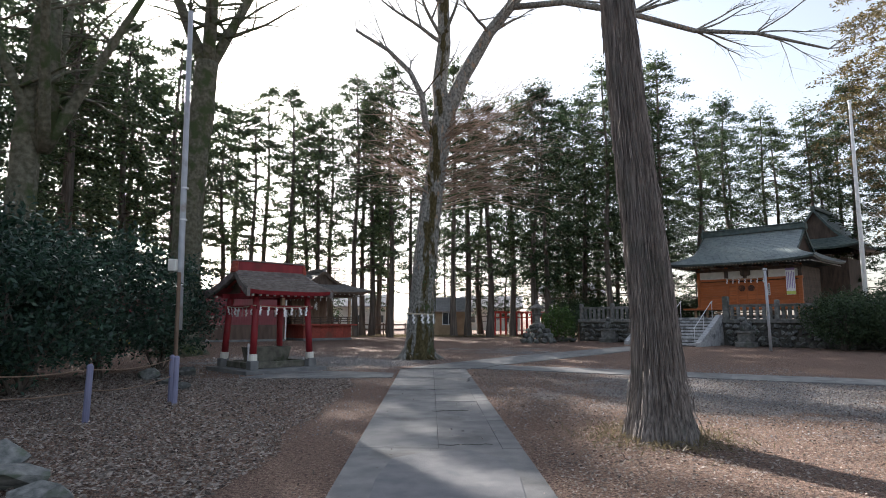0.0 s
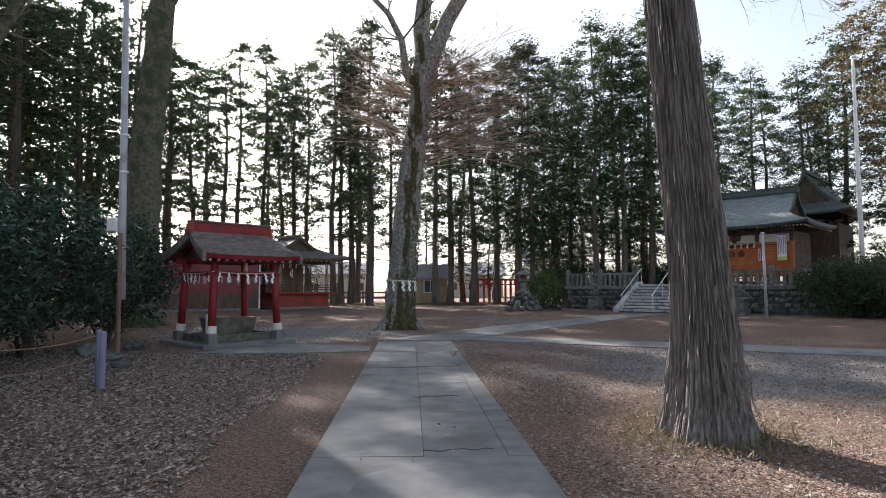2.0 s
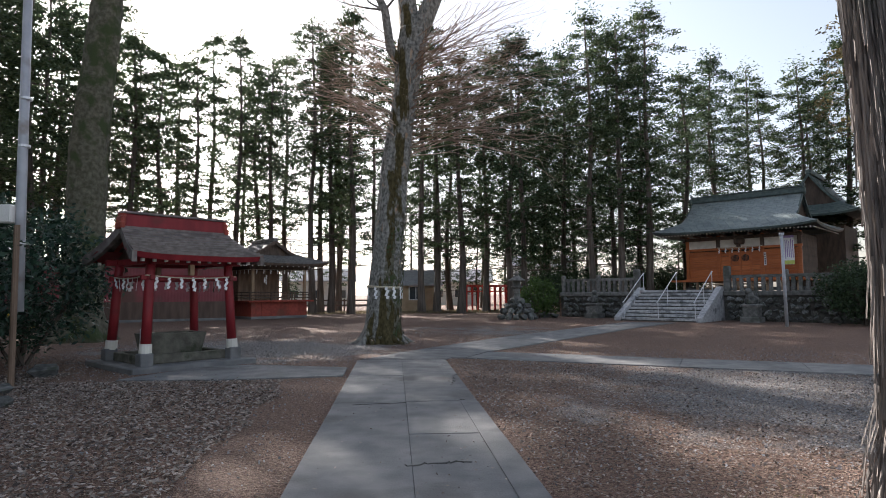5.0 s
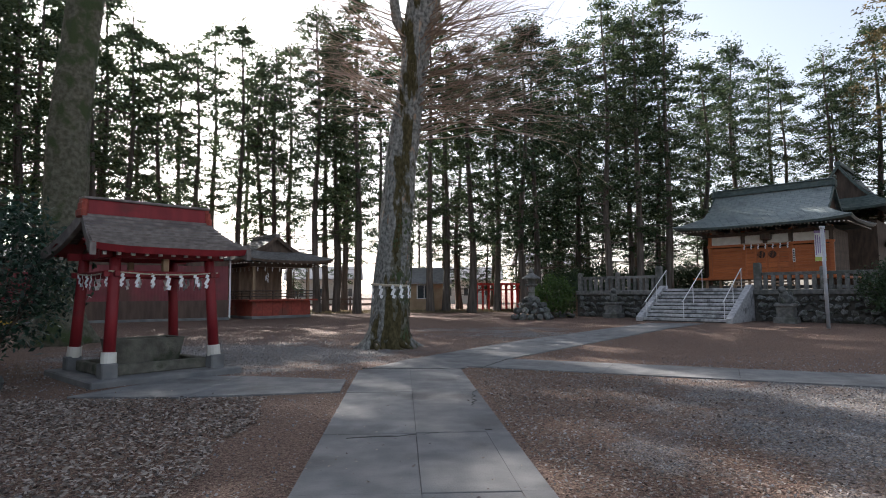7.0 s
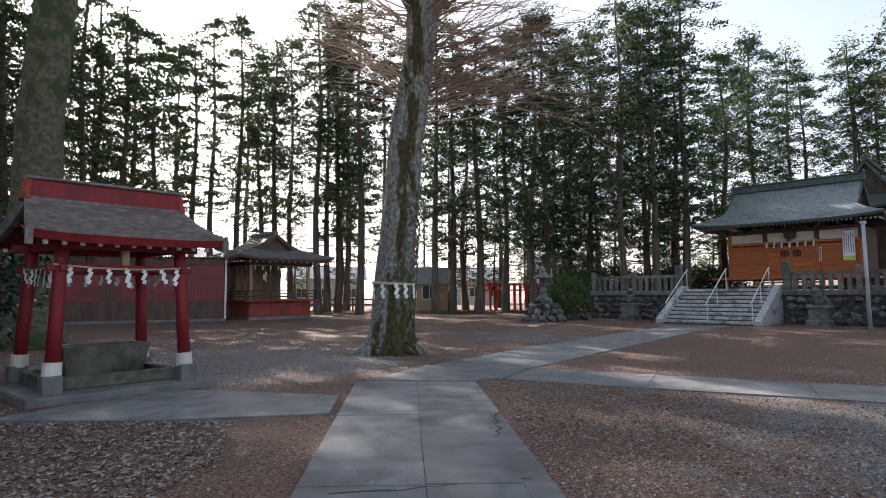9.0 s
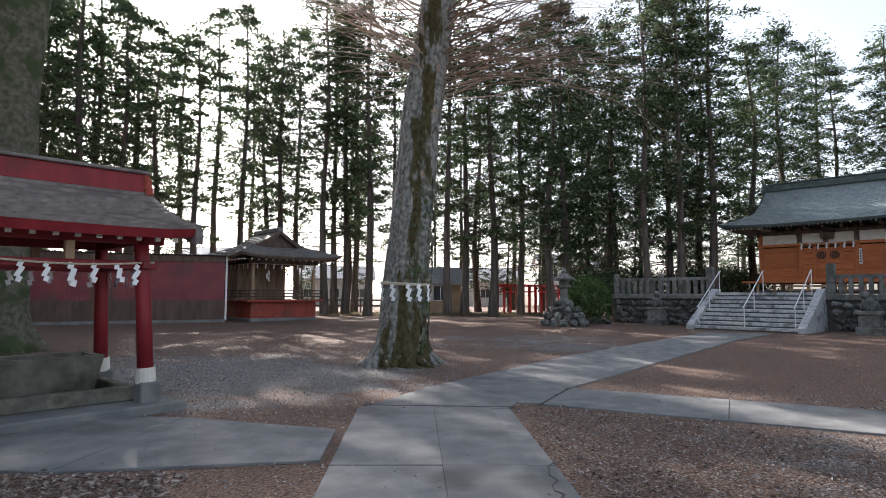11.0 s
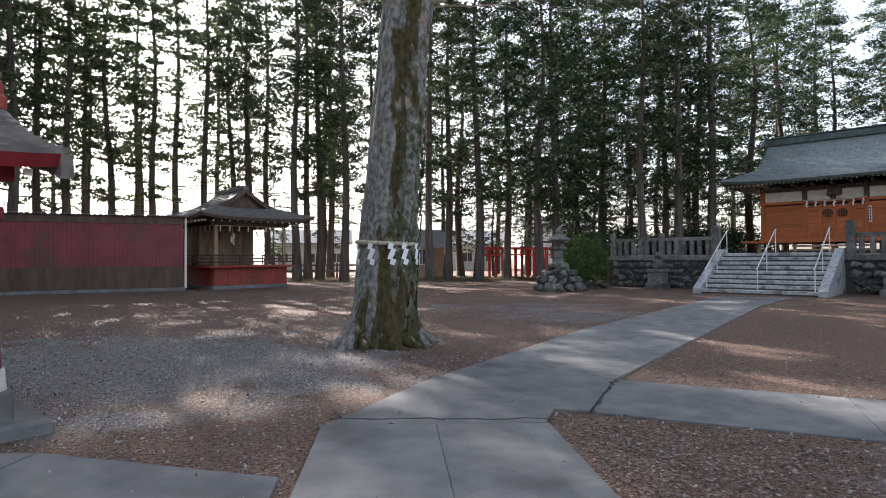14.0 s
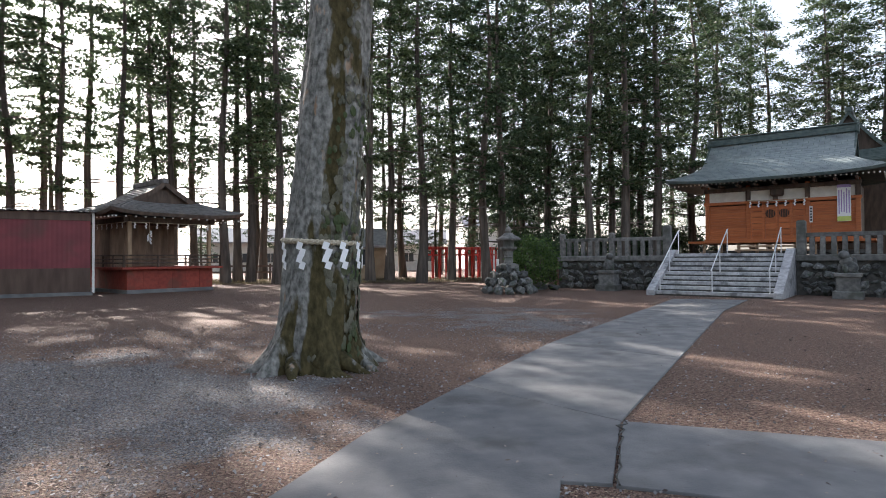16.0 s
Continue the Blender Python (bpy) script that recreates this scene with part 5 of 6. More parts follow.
def build_sacred_tree():
    t = thing("sacred_tree", pose(-1.1, 22.0, 0), "huge leafless zelkova with mossy flaking bark and spreading roots", "tree")
    bm = bmesh.new()
    fl = lambda a, z: 1 + max(0.0, 0.7 - z) ** 1.5 * (0.35 + 0.4 * math.sin(6 * a) + 0.25 * math.sin(11 * a + 1))
    trunk_mesh(bm, [(0.0, 0, -0.12, 0.60), (0.0, 0, 0.3, 0.545), (0.03, 0, 0.8, 0.49), (0.06, 0, 1.65, 0.447), (0.22, 0, 3.4, 0.428), (0.36, 0, 5.0, 0.405), (0.60, 0, 6.7, 0.37), (0.8, 0, 8.4, 0.40), (0.98, 0, 9.6, 0.42)], 96, 0.14, fl, 7.0, 0.08)
    part("trunk", bm, "keyaki_bark", t, smooth=True)
    rng = random.Random(21)
    for k in range(11):
        a = k * 0.571 + 0.2
        bm = bmesh.new()
        pts = [(math.cos(a + 0.12 * j * math.sin(k)) * (0.48 + 0.13 * j), math.sin(a + 0.12 * j * math.sin(k)) * (0.48 + 0.13 * j), 0.17 - 0.055 * j) for j in range(5)]
        tube(bm, pts, [0.13, 0.105, 0.08, 0.055, 0.03], 8, 0.2, 3)
        part("root", bm, "keyaki_bark", t, smooth=True)
    # flakes of bark and moss plates
    bm = bmesh.new()
    for _ in range(1600):
        a, z = rng.uniform(0, 6.283), abs(rng.gauss(0, 2.2)) + 0.15
        if z > 6:
            continue
        cx = lerp(0.04, 0.45, min(1, z / 5.5))
        r = lerp(0.475, 0.40, min(1, z / 5.0)) * fl(a, z) * 1.0
        s = rng.uniform(0.02, 0.06)
        bmesh.ops.create_icosphere(bm, subdivisions=1, radius=s, matrix=Matrix.Translation((cx + math.cos(a) * r, math.sin(a) * r, z)) @ Matrix.Rotation(a, 4, "Z") @ Matrix.Diagonal((0.25, 0.8, 1.3, 1)))
    ob = part("bark_crust", bm, "moss_bark", t)
    tagged(ob, kind="stuff")
    # great limbs
    limbs = [
        [(0.92, 0, 9.2, 0.34), (0.75, 0.1, 10.6, 0.30), (0.95, 0.2, 12.4, 0.27), (0.9, 0.2, 14.5, 0.24), (0.6, 0.3, 18, 0.15), (0.4, 0.2, 21, 0.05)],
        [(1.0, 0, 9.2, 0.30), (1.7, -0.1, 10.9, 0.27), (2.7, -0.3, 12.6, 0.23), (4.0, -0.5, 14.2, 0.2), (5.4, -0.8, 16.5, 0.12), (6.5, -1.0, 18.5, 0.04)],
        [(0.7, -0.1, 8.2, 0.17), (0.25, -0.3, 8.9, 0.15), (0.1, -0.5, 10.0, 0.12), (-0.35, -0.6, 10.9, 0.1), (-1.2, -0.8, 11.7, 0.08), (-2.4, -1.0, 12.4, 0.05)],
        [(0.95, 0.1, 14.0, 0.15), (-0.2, -0.3, 15.3, 0.12), (-1.4, -0.6, 14.9, 0.1), (-2.0, -0.8, 14.0, 0.05)],
    ]
    for i, prof in enumerate(limbs):
        bm = bmesh.new()
        trunk_mesh(bm, prof, 14, 0.08, None, i * 3.0, 0.5)
        for x, y, z, r in prof[2:]:
            for _ in range(3):
                branch(bm, rng, Vector((x, y, z)), Vector((rng.uniform(-1, 1), rng.uniform(-1, 0.6), rng.uniform(0, 0.9))).normalized(), rng.uniform(1.8, 3.6), r * 0.35, 2)
        part("limb", bm, "keyaki_bark", t, smooth=True)
    # the long low limb to the side
    bm = bmesh.new()
    side = [(3.4, -0.4, 13.6, 0.13), (5.6, -0.8, 13.6, 0.12), (8.0, -1.2, 12.9, 0.11), (10.2, -1.6, 12.0, 0.09), (12.2, -2.0, 11.7, 0.07), (14.5, -2.4, 10.9, 0.035)]
    tube(bm, [q[:3] for q in side], [q[3] for q in side], 8)
    for x, y, z, r in side[1:]:
        for _ in range(4):
            branch(bm, rng, Vector((x, y, z)), Vector((rng.uniform(0.2, 1), rng.uniform(-0.5, 0.3), rng.uniform(-0.35, 0.55))).normalized(), rng.uniform(1.8, 3.6), r * 0.5, 2)
    part("limb", bm, "keyaki_bark", t, smooth=True)
    # thickets of fine shoots along the upper trunk
    bm = bmesh.new()
    for _ in range(150):
        z = rng.uniform(5.6, 9.2)
        a = rng.choice([rng.uniform(-0.9, 0.5), rng.uniform(-0.9, 0.5), rng.uniform(2.4, 4.2)])
        d = Vector((math.cos(a), math.sin(a), rng.uniform(-0.05, 0.6))).normalized()
        branch(bm, rng, Vector((0.65, 0, z)), d, rng.uniform(1.5, 4.6) * (1.0 if math.cos(a) > 0 else 0.75), rng.uniform(0.018, 0.03), 2, 0.12, 3)
    ob = part("shoot_thicket", bm, "twig", t, "tangle of fine brown shoots")
    # straw rope with paper streamers
    rope = thing("sacred_rope", pose(-1.03, 22.0, 1.66), "thick twisted straw rope with white paper streamers tied round the zelkova", "rope")
    for s in range(2):
        bm = bmesh.new()
        k = 120
        pts = []
        for i in range(k + 1):
            a = 2 * math.pi * i / k
            tw = a * 24 + s * math.pi
            rr = 0.50 + 0.018 * math.cos(tw)
            pts.append((rr * math.cos(a), rr * math.sin(a), 0.03 * math.sin(a) * 0.5 + 0.018 * math.sin(tw) - 0.02 * math.cos(a)))
        tube(bm, pts, [0.024] * (k + 1), 6)
        part("strand", bm, "rope", rope, smooth=True)
    for k, a in enumerate((-152, -118, -82, -58, -28, -8, 60, 120)):
        r = 0.54
        shide("streamer", rope, pose(r * math.cos(radians(a)), r * math.sin(radians(a)), -0.02, 0, 0, a + 90), 0.33)


def build_side_zelkova(x, y, s, seed, label, fork):
    t = thing("zelkova_tree", pose(x, y, 0), label, "tree")
    rng = random.Random(seed)
    bm = bmesh.new()
    fl = lambda a, z: 1 + max(0.0, 0.9 - z) ** 1.4 * (0.6 + 0.4 * math.sin(5 * a))
    trunk_mesh(bm, [(0, 0, -0.1, 0.68 * s), (0.03, 0, 1.0, 0.62 * s), (0.1, 0, 6.5, 0.55 * s), (0.45, 0, 10.5, 0.48 * s), (0.6, 0, fork, 0.46 * s)], 40, 0.1, fl, seed, 0.3)
    part("trunk", bm, "moss_bark", t, smooth=True)
    for k in range(4):
        a = k * 1.6 + 0.4
        bm = bmesh.new()
        prof = [(0.6, 0, fork - 0.4, 0.28 * s)]
        for j in range(1, 6):
            prof.append((0.6 + math.cos(a) * 0.75 * j, math.sin(a) * 0.75 * j, fork - 0.4 + j * 1.7, 0.28 * s * (1 - 0.17 * j)))
        trunk_mesh(bm, prof, 10, 0.1, None, k, 0.6)
        for px, py, pz, r in prof[1:]:
            for _ in range(3):
                branch(bm, rng, Vector((px, py, pz)), Vector((rng.uniform(-1, 1), rng.uniform(-1, 1), rng.uniform(-0.1, 0.8))).normalized(), rng.uniform(1.8, 4), max(0.03, r * 0.4), 2)
        part("limb", bm, "moss_bark", t, smooth=True)


def conifer(seed, h, r, z0, count, mat, name="conifer", leaf=0.15, tr=0.26, gap=0.25):
    """A straight tall conifer: bare lower trunk and layered sprays above."""
    rng = np.random.default_rng(seed)
    t = thing(name, pose(0, 0, -50 - seed), "tall straight shrine-grove conifer with a bare lower trunk", "tree", "conifers of the grove")
    bm = bmesh.new()
    bend = rng.uniform(-0.25, 0.25)
    pts = [(bend * math.sin(k * 0.7), 0.1 * math.cos(k), h * k / 10 - (0.15 if k == 0 else 0)) for k in range(11)]
    rad = [tr * (1.3 if k == 0 else 1) * (1 - 0.085 * k) for k in range(11)]
    tube(bm, pts, rad, 12, 0.08, 4, None, seed)
    for k in range(26):
        z = lerp(z0 * 0.6, h * 0.95, rng.random())
        a = rng.uniform(0, 6.28)
        L = r * rng.uniform(0.5, 0.95) * (1 - 0.6 * z / h)
        tube(bm, [(0, 0, z), (math.cos(a) * L * 0.5, math.sin(a) * L * 0.5, z + 0.1), (math.cos(a) * L, math.sin(a) * L, z - 0.1)], [0.05, 0.035, 0.012], 4, cap=False)
    part("trunk", bm, "trunk", t)
    c = []
    boughs = int(count / 150)
    for k in range(boughs):
        u = ((k + rng.random()) / boughs) ** 0.95
        if rng.random() < (gap if u < 0.45 else gap * 0.4):
            continue
        z = lerp(z0, h - 0.3, u)
        prof = min(1.0, 0.5 + 1.4 * u) * math.sqrt(max(0.015, 1 - max(0.0, (u - 0.3) / 0.7) ** 2.5))
        L = r * prof * rng.uniform(0.7, 1.15)
        a = k * 2.4 + rng.uniform(-0.5, 0.5)
        out, side = np.array([math.cos(a), math.sin(a), 0]), np.array([-math.sin(a), math.cos(a), 0])
        for _ in range(10):
            q = math.sqrt(rng.uniform(0.03, 1.0))
            w = rng.normal() * 0.22 * L * (1.15 - q)
            p = out * L * q + side * w + np.array([0, 0, z + L * (0.22 * q - 0.42 * q * q) + rng.normal() * 0.07])
            g = rng.normal(size=(15, 3)) * np.array([0.24, 0.24, 0.07])
            g[:, 2] -= 0.5 * (g[:, 0] ** 2 + g[:, 1] ** 2)
            c.append(p + g)
    c.append(np.array([0, 0, h - 0.2]) + rng.normal(size=(260, 3)) * np.array([0.5, 0.5, 0.45]))
    v, f = leaves(np.concatenate(c), leaf, rng, 0.45, 0.34, True)
    raw_mesh("crown", v, f, mat, t)
    return t


def shrub(seed, h, r, count, mat, label, leaf=0.07):
    """A round-headed evergreen bush of many leaves on forked stems."""
    rng = np.random.default_rng(seed)
    t = thing("evergreen_shrub", pose(0, 0, 0), label, "shrub")
    rr = random.Random(seed)
    bm = bmesh.new()
    for k in range(6):
        branch(bm, rr, Vector((rr.uniform(-0.15, 0.15), rr.uniform(-0.15, 0.15), -0.05)), Vector((rr.uniform(-0.6, 0.6), rr.uniform(-0.6, 0.6), 1.2)).normalized(), h * 0.75, 0.05, 1)
    part("stem", bm, "trunk", t)
    c = []
    for k in range(count // 24):
        d = rng.normal(size=3)
        d /= np.linalg.norm(d)
        q = rng.uniform(0.55, 1.05)
        p = np.array([d[0] * r * q, d[1] * r * q, h * 0.55 + d[2] * h * 0.46 * q])
        c.append(p + rng.normal(size=(24, 3)) * 0.17)
    pts = np.concatenate(c)
    pts = pts[pts[:, 2] > 0.05]
    v, f = leaves(pts, leaf, rng, 0.2, 0.42)
    raw_mesh("foliage", v, f, mat, t)
    return t


build_big_cedar()
build_sacred_tree()
build_side_zelkova(-11.0, 24.0, 1.0, 31, "big leafless zelkova with mossy trunk behind the water pavilion", 12.5)
build_side_zelkova(-11.8, 15.5, 0.62, 32, "forked leafless tree among the evergreen shrubs", 6.5)


def grove():
    rng = random.Random(17)
    kinds = [
        conifer(1, 21.5, 3.2, 5.5, 11500, "conifer", gap=0.42),
        conifer(2, 23.0, 3.5, 6.5, 12000, "conifer", gap=0.4),
        conifer(3, 20.5, 3.0, 5.0, 11500, "conifer", gap=0.4),
        conifer(4, 20.5, 3.8, 4.4, 13500, "conifer_dark", gap=0.25),
        conifer(5, 19.5, 4.2, 3.6, 15500, "conifer_dark", gap=0.17),
        conifer(6, 23.5, 3.6, 9.0, 11000, "conifer", gap=0.2),
        conifer(7, 21.5, 3.3, 7.5, 9500, "conifer", gap=0.3),
    ]
    used = set()

    def plant(k, x, y, s=1.0):
        m = pose(x, y, 0, 0, 0, rng.uniform(0, 360)) @ Matrix.Diagonal((s * rng.uniform(0.92, 1.08), s * rng.uniform(0.92, 1.08), s * rng.uniform(0.93, 1.07), 1))
        if k not in used:
            used.add(k)
            kinds[k].matrix_basis = m
        else:
            copy_thing(kinds[k], m)

    def polar(az, d):
        return -0.6 + d * math.sin(radians(az)), 13.9 + d * math.cos(radians(az))

    front = [(-27.9, 40, 2), (-24.3, 40, 0), (-19.9, 39, 1), (-17.6, 43, 2), (-16.2, 41, 0), (-11.7, 35.5, 1), (-10.6, 38, 0), (-9.5, 36, 2), (-7.0, 34.5, 1), (-4.2, 40, 3),
             (1.7, 35, 1), (3.6, 36, 0), (6.5, 34, 2), (9.6, 36, 0), (12.9, 34, 3), (14.2, 34, 4), (16.5, 40, 4), (19.0, 37, 3), (22.7, 33, 2), (24.5, 36, 4), (25.9, 34, 0), (27.5, 38, 3), (28.7, 36, 1), (31.8, 41, 2), (34.0, 45, 3)]
    for az, d, k in front:
        plant(k, *polar(az, d), 1.0)
    # back row; its far left end is unseen, added to shade the ground
    for i in range(17):
        az = -62 + 66 * (i + rng.uniform(0.1, 0.9)) / 17
        if -23.5 < az < -20.6 or -15.5 < az < -12.5:
            continue
        plant(rng.choice([0, 1, 2]), *polar(az, rng.uniform(43, 56)), rng.uniform(0.84, 0.96))
    for az, d, k in ((-46, 46, 6), (-41, 43, 5), (-36, 47, 6), (-33, 40, 5), (-29.5, 45, 5), (-25.5, 47, 6), (-22.3, 44, 5), (-18.7, 48, 6), (-14.3, 45, 5), (-8.2, 43, 6), (-1.8, 44, 6)):
        plant(k, *polar(az, d), rng.uniform(0.95, 1.06))
    for i in range(16):
        az = 4 + 44 * (i + rng.uniform(0.1, 0.9)) / 16
        plant(rng.choice([0, 2, 3, 3, 4]), *polar(az, rng.uniform(44, 58)), rng.uniform(0.9, 1.05))
    for az, d, k in ((-31, 37, 0), (-33, 43, 3), (-37, 42, 1), (-35, 34, 1), (-39, 37, 3), (-42, 30, 2), (-44, 38, 0), (-46.5, 33, 3), (-49, 28, 1), (-52, 36, 0), (-55, 31, 3)):
        plant(k, *polar(az, d), rng.uniform(0.98, 1.12))
    # flanking trees; those on the left, mostly unseen, are added to cast shade
    for x, y, k, s in ((-20, 30, 0, 0.95), (-24, 26, 1, 1.0), (-19, 23, 3, 0.9), (-25, 20, 2, 1.0), (-17, 17, 3, 0.85), (-21, 14, 0, 1.0), (-15.5, 11, 2, 0.9), (-19, 7, 3, 1.0), (-14, 4, 0, 0.95), (-17, -2, 1, 1.0), (-23, 34, 2, 1.0), (-27, 38, 3, 1.0), (33, 42, 3, 1.0), (37, 36, 4, 1.0), (40, 44, 3, 1.0), (35, 30, 1, 1.0), (30, 48, 0, 1.0)):
        plant(k, x, y, s)
    for az, d in ((-3, 45), (0.2, 47), (4.8, 46), (8, 44), (11.3, 45), (-13.6, 49), (-8.3, 46), (15.5, 43), (18, 45), (21, 42), (26.5, 45), (30, 47)):
        plant(rng.choice([3, 4]), *polar(az, d), rng.uniform(0.42, 0.6))
    # the large rusty cedar beside the flagpole
    big = conifer(9, 24.0, 5.2, 6.5, 30000, "cedar_leaf", "old_cedar", 0.15, 0.5, 0.1)
    big.matrix_basis = pose(27.0, 32.5, 0)
    tagged(big, "large old cedar with rusty winter foliage beside the flagpole", "tree")
    # bare pale-twigged tree beside it
    t = thing("bare_tree", pose(22.8, 26.5, 0), "leafless tree of pale upswept twigs", "tree")
    rr = random.Random(41)
    bm = bmesh.new()
    tube(bm, [(0, 0, -0.1), (0.1, 0, 3), (0, 0, 9)], [0.2, 0.16, 0.07], 10)
    for k in range(26):
        a = rr.uniform(0, 6.28)
        branch(bm, rr, Vector((0.05, 0, rr.uniform(3, 9))), Vector((math.cos(a), math.sin(a), 0.7)).normalized(), rr.uniform(2, 3.6), 0.045, 2)
    part("trunk", bm, "twig", t)


def shrubs():
    base = shrub(51, 3.6, 1.9, 9000, "shrub_leaf", "dark glossy evergreen bush beside the rope fence")
    base.matrix_basis = pose(-8.6, 14.2, 0)
    for x, y, s, r in ((-8.3, 11.2, 0.85, 40), (-10.6, 12.6, 1.15, 90), (-9.4, 8.6, 1.0, 140), (-12.4, 9.6, 1.3, 200), (-8.4, 17.2, 0.9, 260), (-7.6, 5.2, 0.8, 310), (-11.0, 5.4, 1.2, 20), (-13.5, 14.0, 1.3, 70), (-14, 19.5, 1.1, 100)):
        copy_thing(base, pose(x, y, 0, 0, 0, r) @ Matrix.Diagonal((s, s, s, 1)))
    b2 = shrub(52, 2.6, 1.7, 7000, "conifer_dark", "dense dark evergreen hedge bush beside the retaining wall")
    b2.matrix_basis = pose(18.6, 28.0, 0)
    for x, y, s, r in ((20.8, 29.2, 1.1, 50), (19.8, 26.2, 0.9, 120), (23.4, 29.6, 1.3, 190), (22.2, 27.0, 1.0, 250), (26, 27.5, 1.3, 10), (9.2, 41.5, 0.8, 10), (9.9, 47.5, 1.2, 80), (12.5, 48.5, 1.3, 150), (15.2, 47.0, 1.2, 220), (18.2, 49.5, 1.3, 300), (21.0, 50.5, 1.3, 30)):
        copy_thing(b2, pose(x, y, 0, 0, 0, r) @ Matrix.Diagonal((s, s, s, 1)))
    b3 = shrub(53, 2.2, 1.1, 2600, "fresh_leaf", "light green leafy shrub beside the stone lantern", 0.09)
    b3.matrix_basis = pose(7.1, 38.6, 0)


grove()
shrubs()


# ---- things seen between the trunks ----
def torii(m):
    g = thing("small_torii", m, "small vermilion wooden shrine gate", "gate", "row of vermilion gates")
    for sx in (-1, 1):
        bm = bmesh.new()
        tube(bm, [(sx * 0.62, 0, -0.05), (sx * 0.52, 0, 2.0)], [0.075, 0.065], 10)
        part("pillar", bm, "vermilion", g)
    for z, L, h in ((1.62, 1.5, 0.11), (2.03, 1.9, 0.12), (2.12, 2.0, 0.07)):
        bm = bmesh.new()
        box(bm, 0, 0, z, L, 0.12, h, bevel=0.01)
        part("lintel", bm, "vermilion", g)
    return g


def house(m, w, d, h, rise, wall, roof, label, name="house"):
    hs = thing(name, m, label, "house")
    bm = bmesh.new()
    box(bm, 0, 0, h / 2, w, d, h)
    part("wall", bm, wall, hs)
    bm = bmesh.new()
    for sy in (-1, 1):
        a = [(-w / 2 - 0.4, sy * (d / 2 + 0.5), h - 0.1), (w / 2 + 0.4, sy * (d / 2 + 0.5), h - 0.1), (w / 2 + 0.4, 0, h + rise), (-w / 2 - 0.4, 0, h + rise)]
        lo = [bm.verts.new(p) for p in a]
        hi = [bm.verts.new((p[0], p[1], p[2] + 0.14)) for p in a]
        bm.faces.new(hi)
        bm.faces.new(lo[::-1])
        for i in range(4):
            bm.faces.new((lo[i], lo[(i + 1) % 4], hi[(i + 1) % 4], hi[i]))
    bmesh.ops.recalc_face_normals(bm, faces=bm.faces)
    part("roof", bm, roof, hs)
    for sx in (-1, 1):
        bm = bmesh.new()
        q = [bm.verts.new(p) for p in ((sx * w / 2, -d / 2, h), (sx * w / 2, d / 2, h), (sx * w / 2, 0, h + rise - 0.1))]
        bm.faces.new(q)
        part("gable", bm, wall, hs)
    k = max(1, int(w / 2.4))
    for st in range(max(1, int(h / 2.6))):
        for i in range(k):
            win = thing("window", pose(lerp(-w / 2, w / 2, (i + 0.5) / k), -d / 2 - 0.02, 1.5 + 2.6 * st), "", "")
            win.parent = hs
            bm = bmesh.new()
            box(bm, 0, 0, 0, 1.1, 0.05, 1.0)
            part("pane", bm, "glass", win)
            bm = bmesh.new()
            for z in (-0.52, 0.52):
                box(bm, 0, -0.02, z, 1.2, 0.08, 0.06)
            for x in (-0.57, 0, 0.57):
                box(bm, x, -0.02, 0, 0.06, 0.08, 1.0)
            part("frame", bm, "white", win)
    return hs


def build_far():
    g = torii(pose(4.3, 52.0, 0, 0, 0, 62))
    for i in range(1, 11):
        copy_thing(g, pose(4.3 + 0.5 * i, 52.0 + 0.28 * i, 0, 0, 0, 62))
    house(pose(-0.6, 53.5, 0, 0, 0, 20), 3.6, 3.2, 2.2, 1.1, "beige_wall", "grey_roof", "small tan wooden hut with a tiled roof behind the trunks", "hut")
    house(pose(-13, 84, 0, 0, 0, 8), 9, 7, 3.2, 1.6, "pale_wall", "grey_roof", "low pale house beyond the grove")
    house(pose(6, 84, 0, 0, 0, -6), 8, 7, 3.0, 1.6, "pale_wall", "grey_roof", "low pale house beyond the grove")
    house(pose(-27, 86, 0, 0, 0, 14), 10, 8, 5.4, 1.8, "pale_wall", "grey_roof", "pale two-storey house beyond the grove")
    house(pose(18, 90, 0, 0, 0, 0), 9, 7, 5.2, 1.6, "pale_wall", "grey_roof", "pale two-storey house beyond the grove")
    house(pose(-46, 70, 0, 0, 0, 30), 9, 7, 5.2, 1.6, "pale_wall", "grey_roof", "pale two-storey house beyond the grove")
    fen = thing("boundary_fence", pose(0, 0, 0), "low dark wooden boundary fence behind the trees", "fence")
    for z in (0.55, 0.95):
        bm = bmesh.new()
        box(bm, -9, 54, z, 22, 0.06, 0.12)
        part("rail", bm, "brown_board", fen)
    for i in range(12):
        bm = bmesh.new()
        box(bm, -20 + 2 * i, 54.02, 0.55, 0.12, 0.12, 1.1)
        part("post", bm, "brown_board", fen)
    sg = thing("notice_post", pose(7.0, 44.5, 0), "short white notice post at the edge of the grove", "sign")
    bm = bmesh.new()
    box(bm, 0, 0, 0.65, 0.12, 0.1, 1.4, bevel=0.01)
    part("post", bm, "white", sg)
    # a slide in the playground
    sl = thing("playground_slide", pose(-17.2, 29.5, 0, 0, 0, 20), "yellow metal playground slide", "slide")
    bm = bmesh.new()
    box(bm, 0, 0, 0.75, 2.6, 0.5, 0.05, ry=28)
    part("chute", bm, "yellow", sl)
    for y in (-0.27, 0.27):
        bm = bmesh.new()
        box(bm, 0, y, 0.82, 2.6, 0.04, 0.18, ry=28)
        part("side_rail", bm, "yellow", sl)
    for y in (-0.25, 0.25):
        bm = bmesh.new()
        rod(bm, (-1.15, y, -0.05), (-1.15, y, 1.9), 0.03)
        part("leg", bm, "metal", sl)


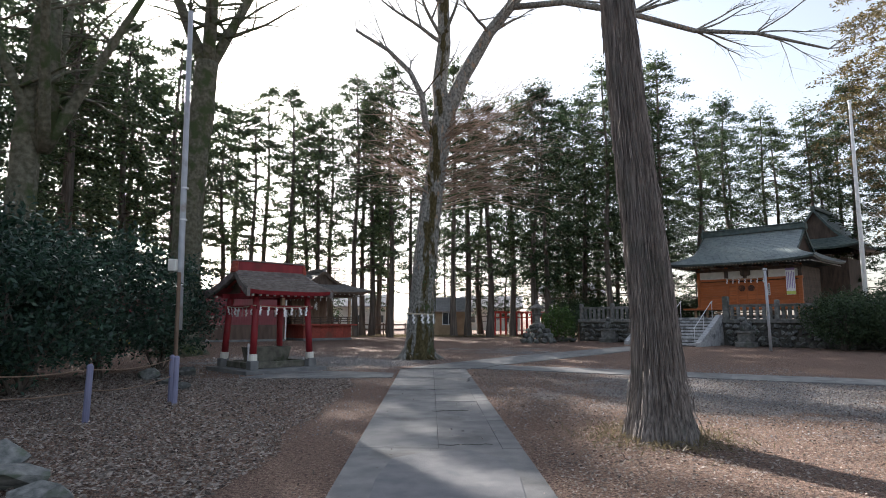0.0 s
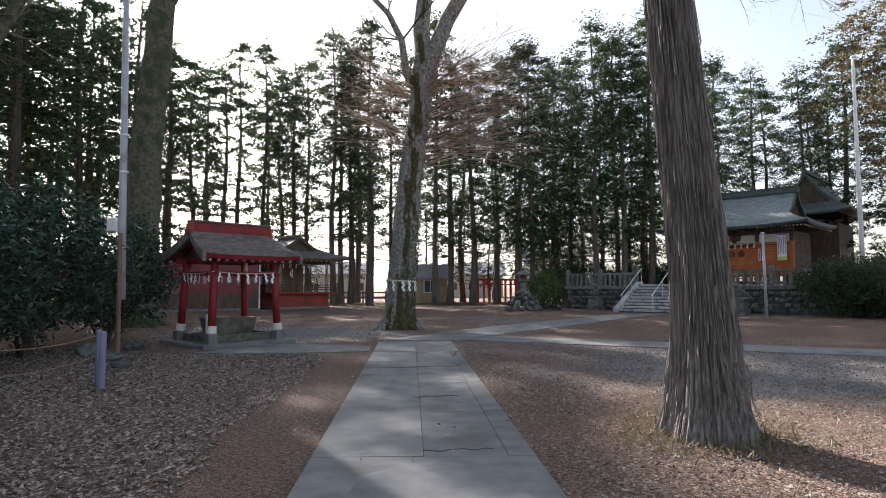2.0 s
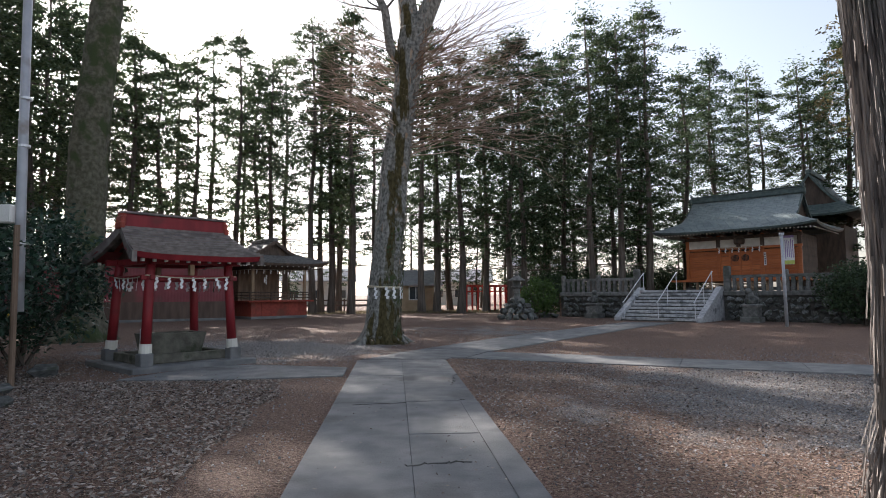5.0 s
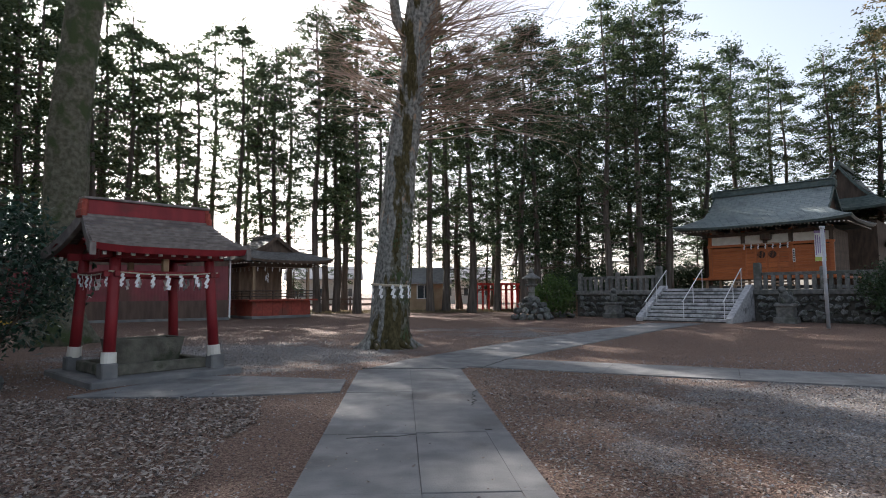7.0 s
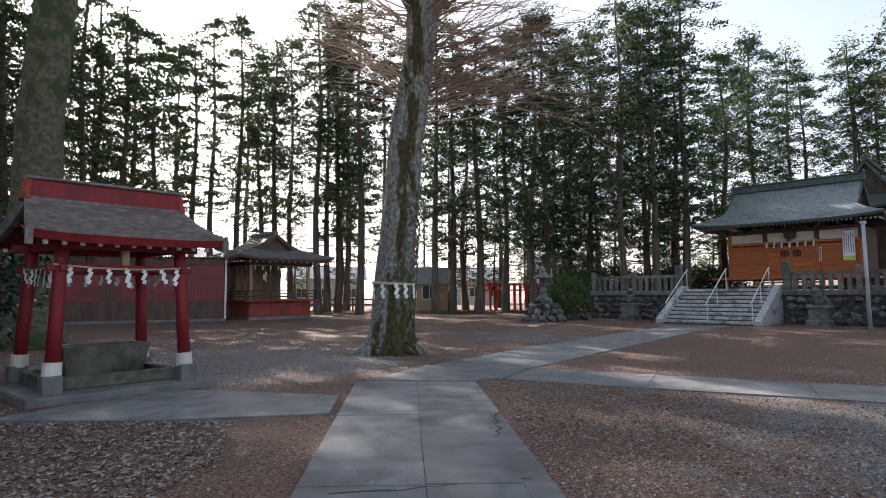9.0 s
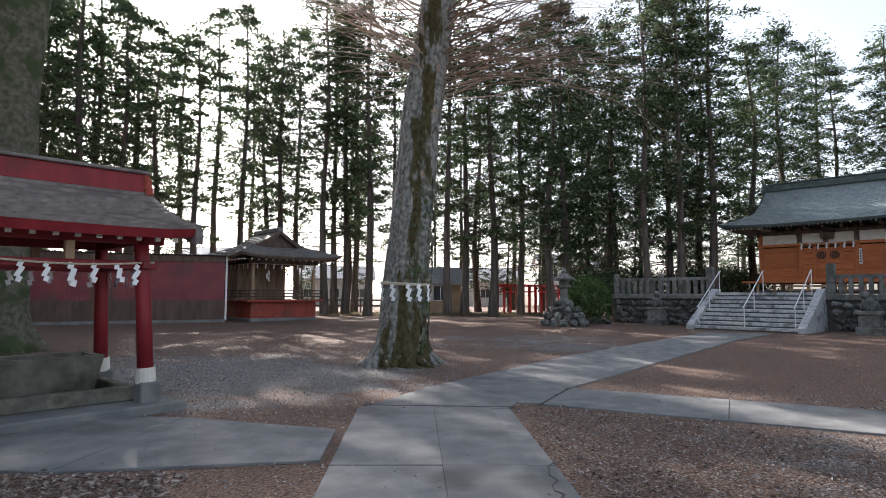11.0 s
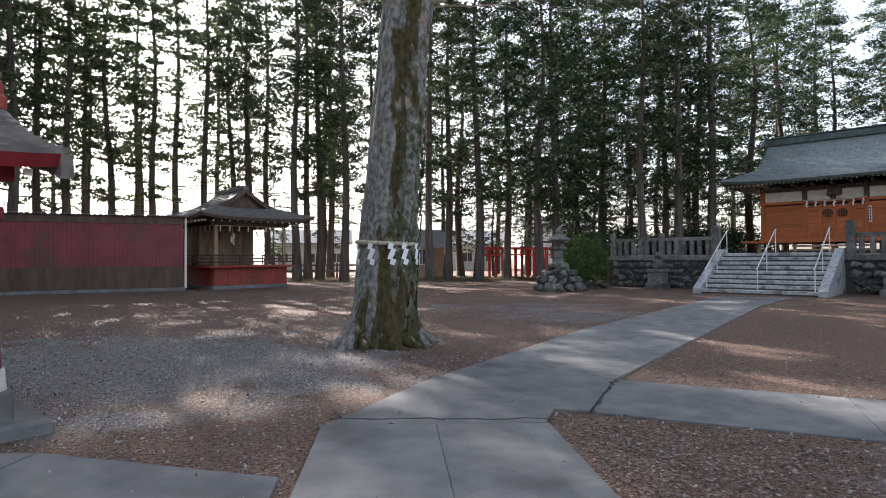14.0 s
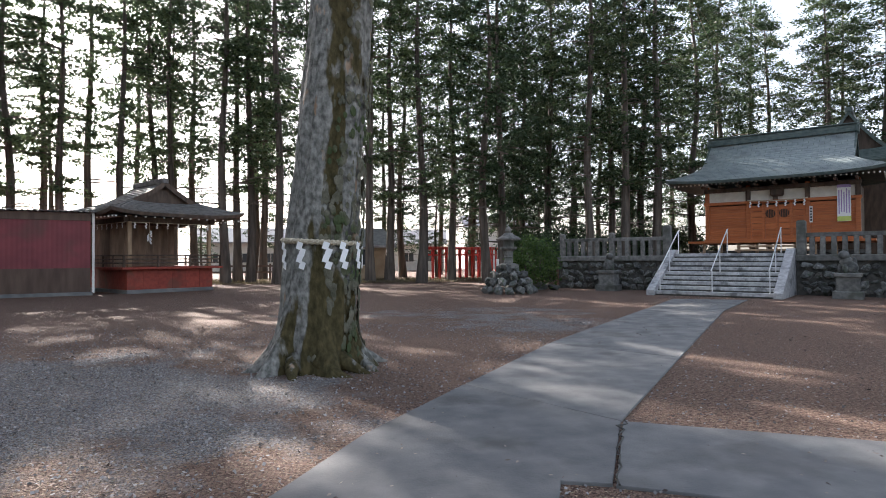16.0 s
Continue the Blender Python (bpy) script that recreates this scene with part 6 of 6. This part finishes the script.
build_far()


# ---- litter ----
def build_litter():
    rng = np.random.default_rng(77)

    def field(name, n, x0, x1, y0, y1, size, mat, label, keep, aspect=0.45):
        p = np.stack([rng.uniform(x0, x1, n), rng.uniform(y0, y1, n)], 1)
        p = np.array([q for q in p if keep(q[0], q[1])])
        z = rng.uniform(0.012, 0.034, len(p))
        v, f = leaves(np.column_stack([p, z]), size, rng, 0.82, aspect)
        tagged(raw_mesh(name, v, f, mat), label, "leaves", kind="stuff")

    def left(x, y):
        edge = path_left(y) - 0.9 - 0.35 * noise.noise(Vector((x, y * 0.6, 1)))
        dens = 0.5 + 0.9 * noise.noise(Vector((x * 0.5, y * 0.5, 9)))
        return x < edge and not (-6.4 < x < -1.3 and y > 14.4) and rng.random() < 0.62 + 0.4 * dens

    def right(x, y):
        d = 0.6 + 0.3 * math.exp(-((x - 2.2) / 2.5) ** 2) + 0.9 * noise.noise(Vector((x * 0.55, y * 0.45, 3)))
        return x > path_right(y) + 0.12 and y < 17 - 0.5 * (x - 1) and rng.random() < d

    field("leaf_litter", 110000, -9.5, -1.4, 2.2, 15.6, 0.025, "litter", "thick carpet of dry brown fallen leaves", left)
    field("leaf_litter", 80000, 0.6, 9.5, 2.2, 17.0, 0.018, "litter", "scattered dry leaves and needles on gravel", right)
    field("leaf_litter", 2000, -1.3, 1.0, 2.5, 17.0, 0.017, "litter", "few dry leaves blown onto the path", lambda x, y: True)
    field("leaf_litter", 34000, -10, 12, 14, 34, 0.02, "litter", "few dry leaves on the gravel court", lambda x, y: (x < path_left(16) - 0.2 or y > 17) and rng.random() < 0.35 + 0.6 * noise.noise(Vector((x * 0.35, y * 0.35, 4))))
    p = np.stack([rng.uniform(-9, 10, 130000), rng.uniform(7, 27, 130000)], 1)
    p = np.array([q for q in p if not (path_left(q[1]) - 0.05 < q[0] < path_right(q[1]) + 0.05 and q[1] < 17.1) and rng.random() < gravelled(q[0], q[1]) * 1.3])
    v, f = leaves(np.column_stack([p, rng.uniform(0.008, 0.018, len(p))]), 0.0135, rng, 0.7, 0.8)
    tagged(raw_mesh("gravel", v, f, "gravel"), "loose grey gravel chips over the court", "gravel", kind="stuff")
    # grass tufts round the cedar's foot and far verges
    n = 1100
    a, r = rng.uniform(0, 6.28, n), np.abs(rng.normal(0, 0.35, n)) + 0.42
    c = np.column_stack([2.66 + r * np.cos(a), 7.2 + r * np.sin(a), rng.uniform(0.02, 0.07, n)])
    v, f = leaves(c, 0.05, rng, -0.6, 0.12)
    tagged(raw_mesh("grass", v, f, "grass"), "short dry grass round the foot of the cedar", "grass", kind="stuff")
    n = 9000
    c = np.column_stack([rng.uniform(-14, 9, n), rng.uniform(47.5, 53.5, n), rng.uniform(0.02, 0.1, n)])
    v, f = leaves(c, 0.1, rng, -0.4, 0.15)
    tagged(raw_mesh("grass", v, f, "grass"), "sunlit short grass verge beyond the stage", "grass", kind="stuff")


build_litter()
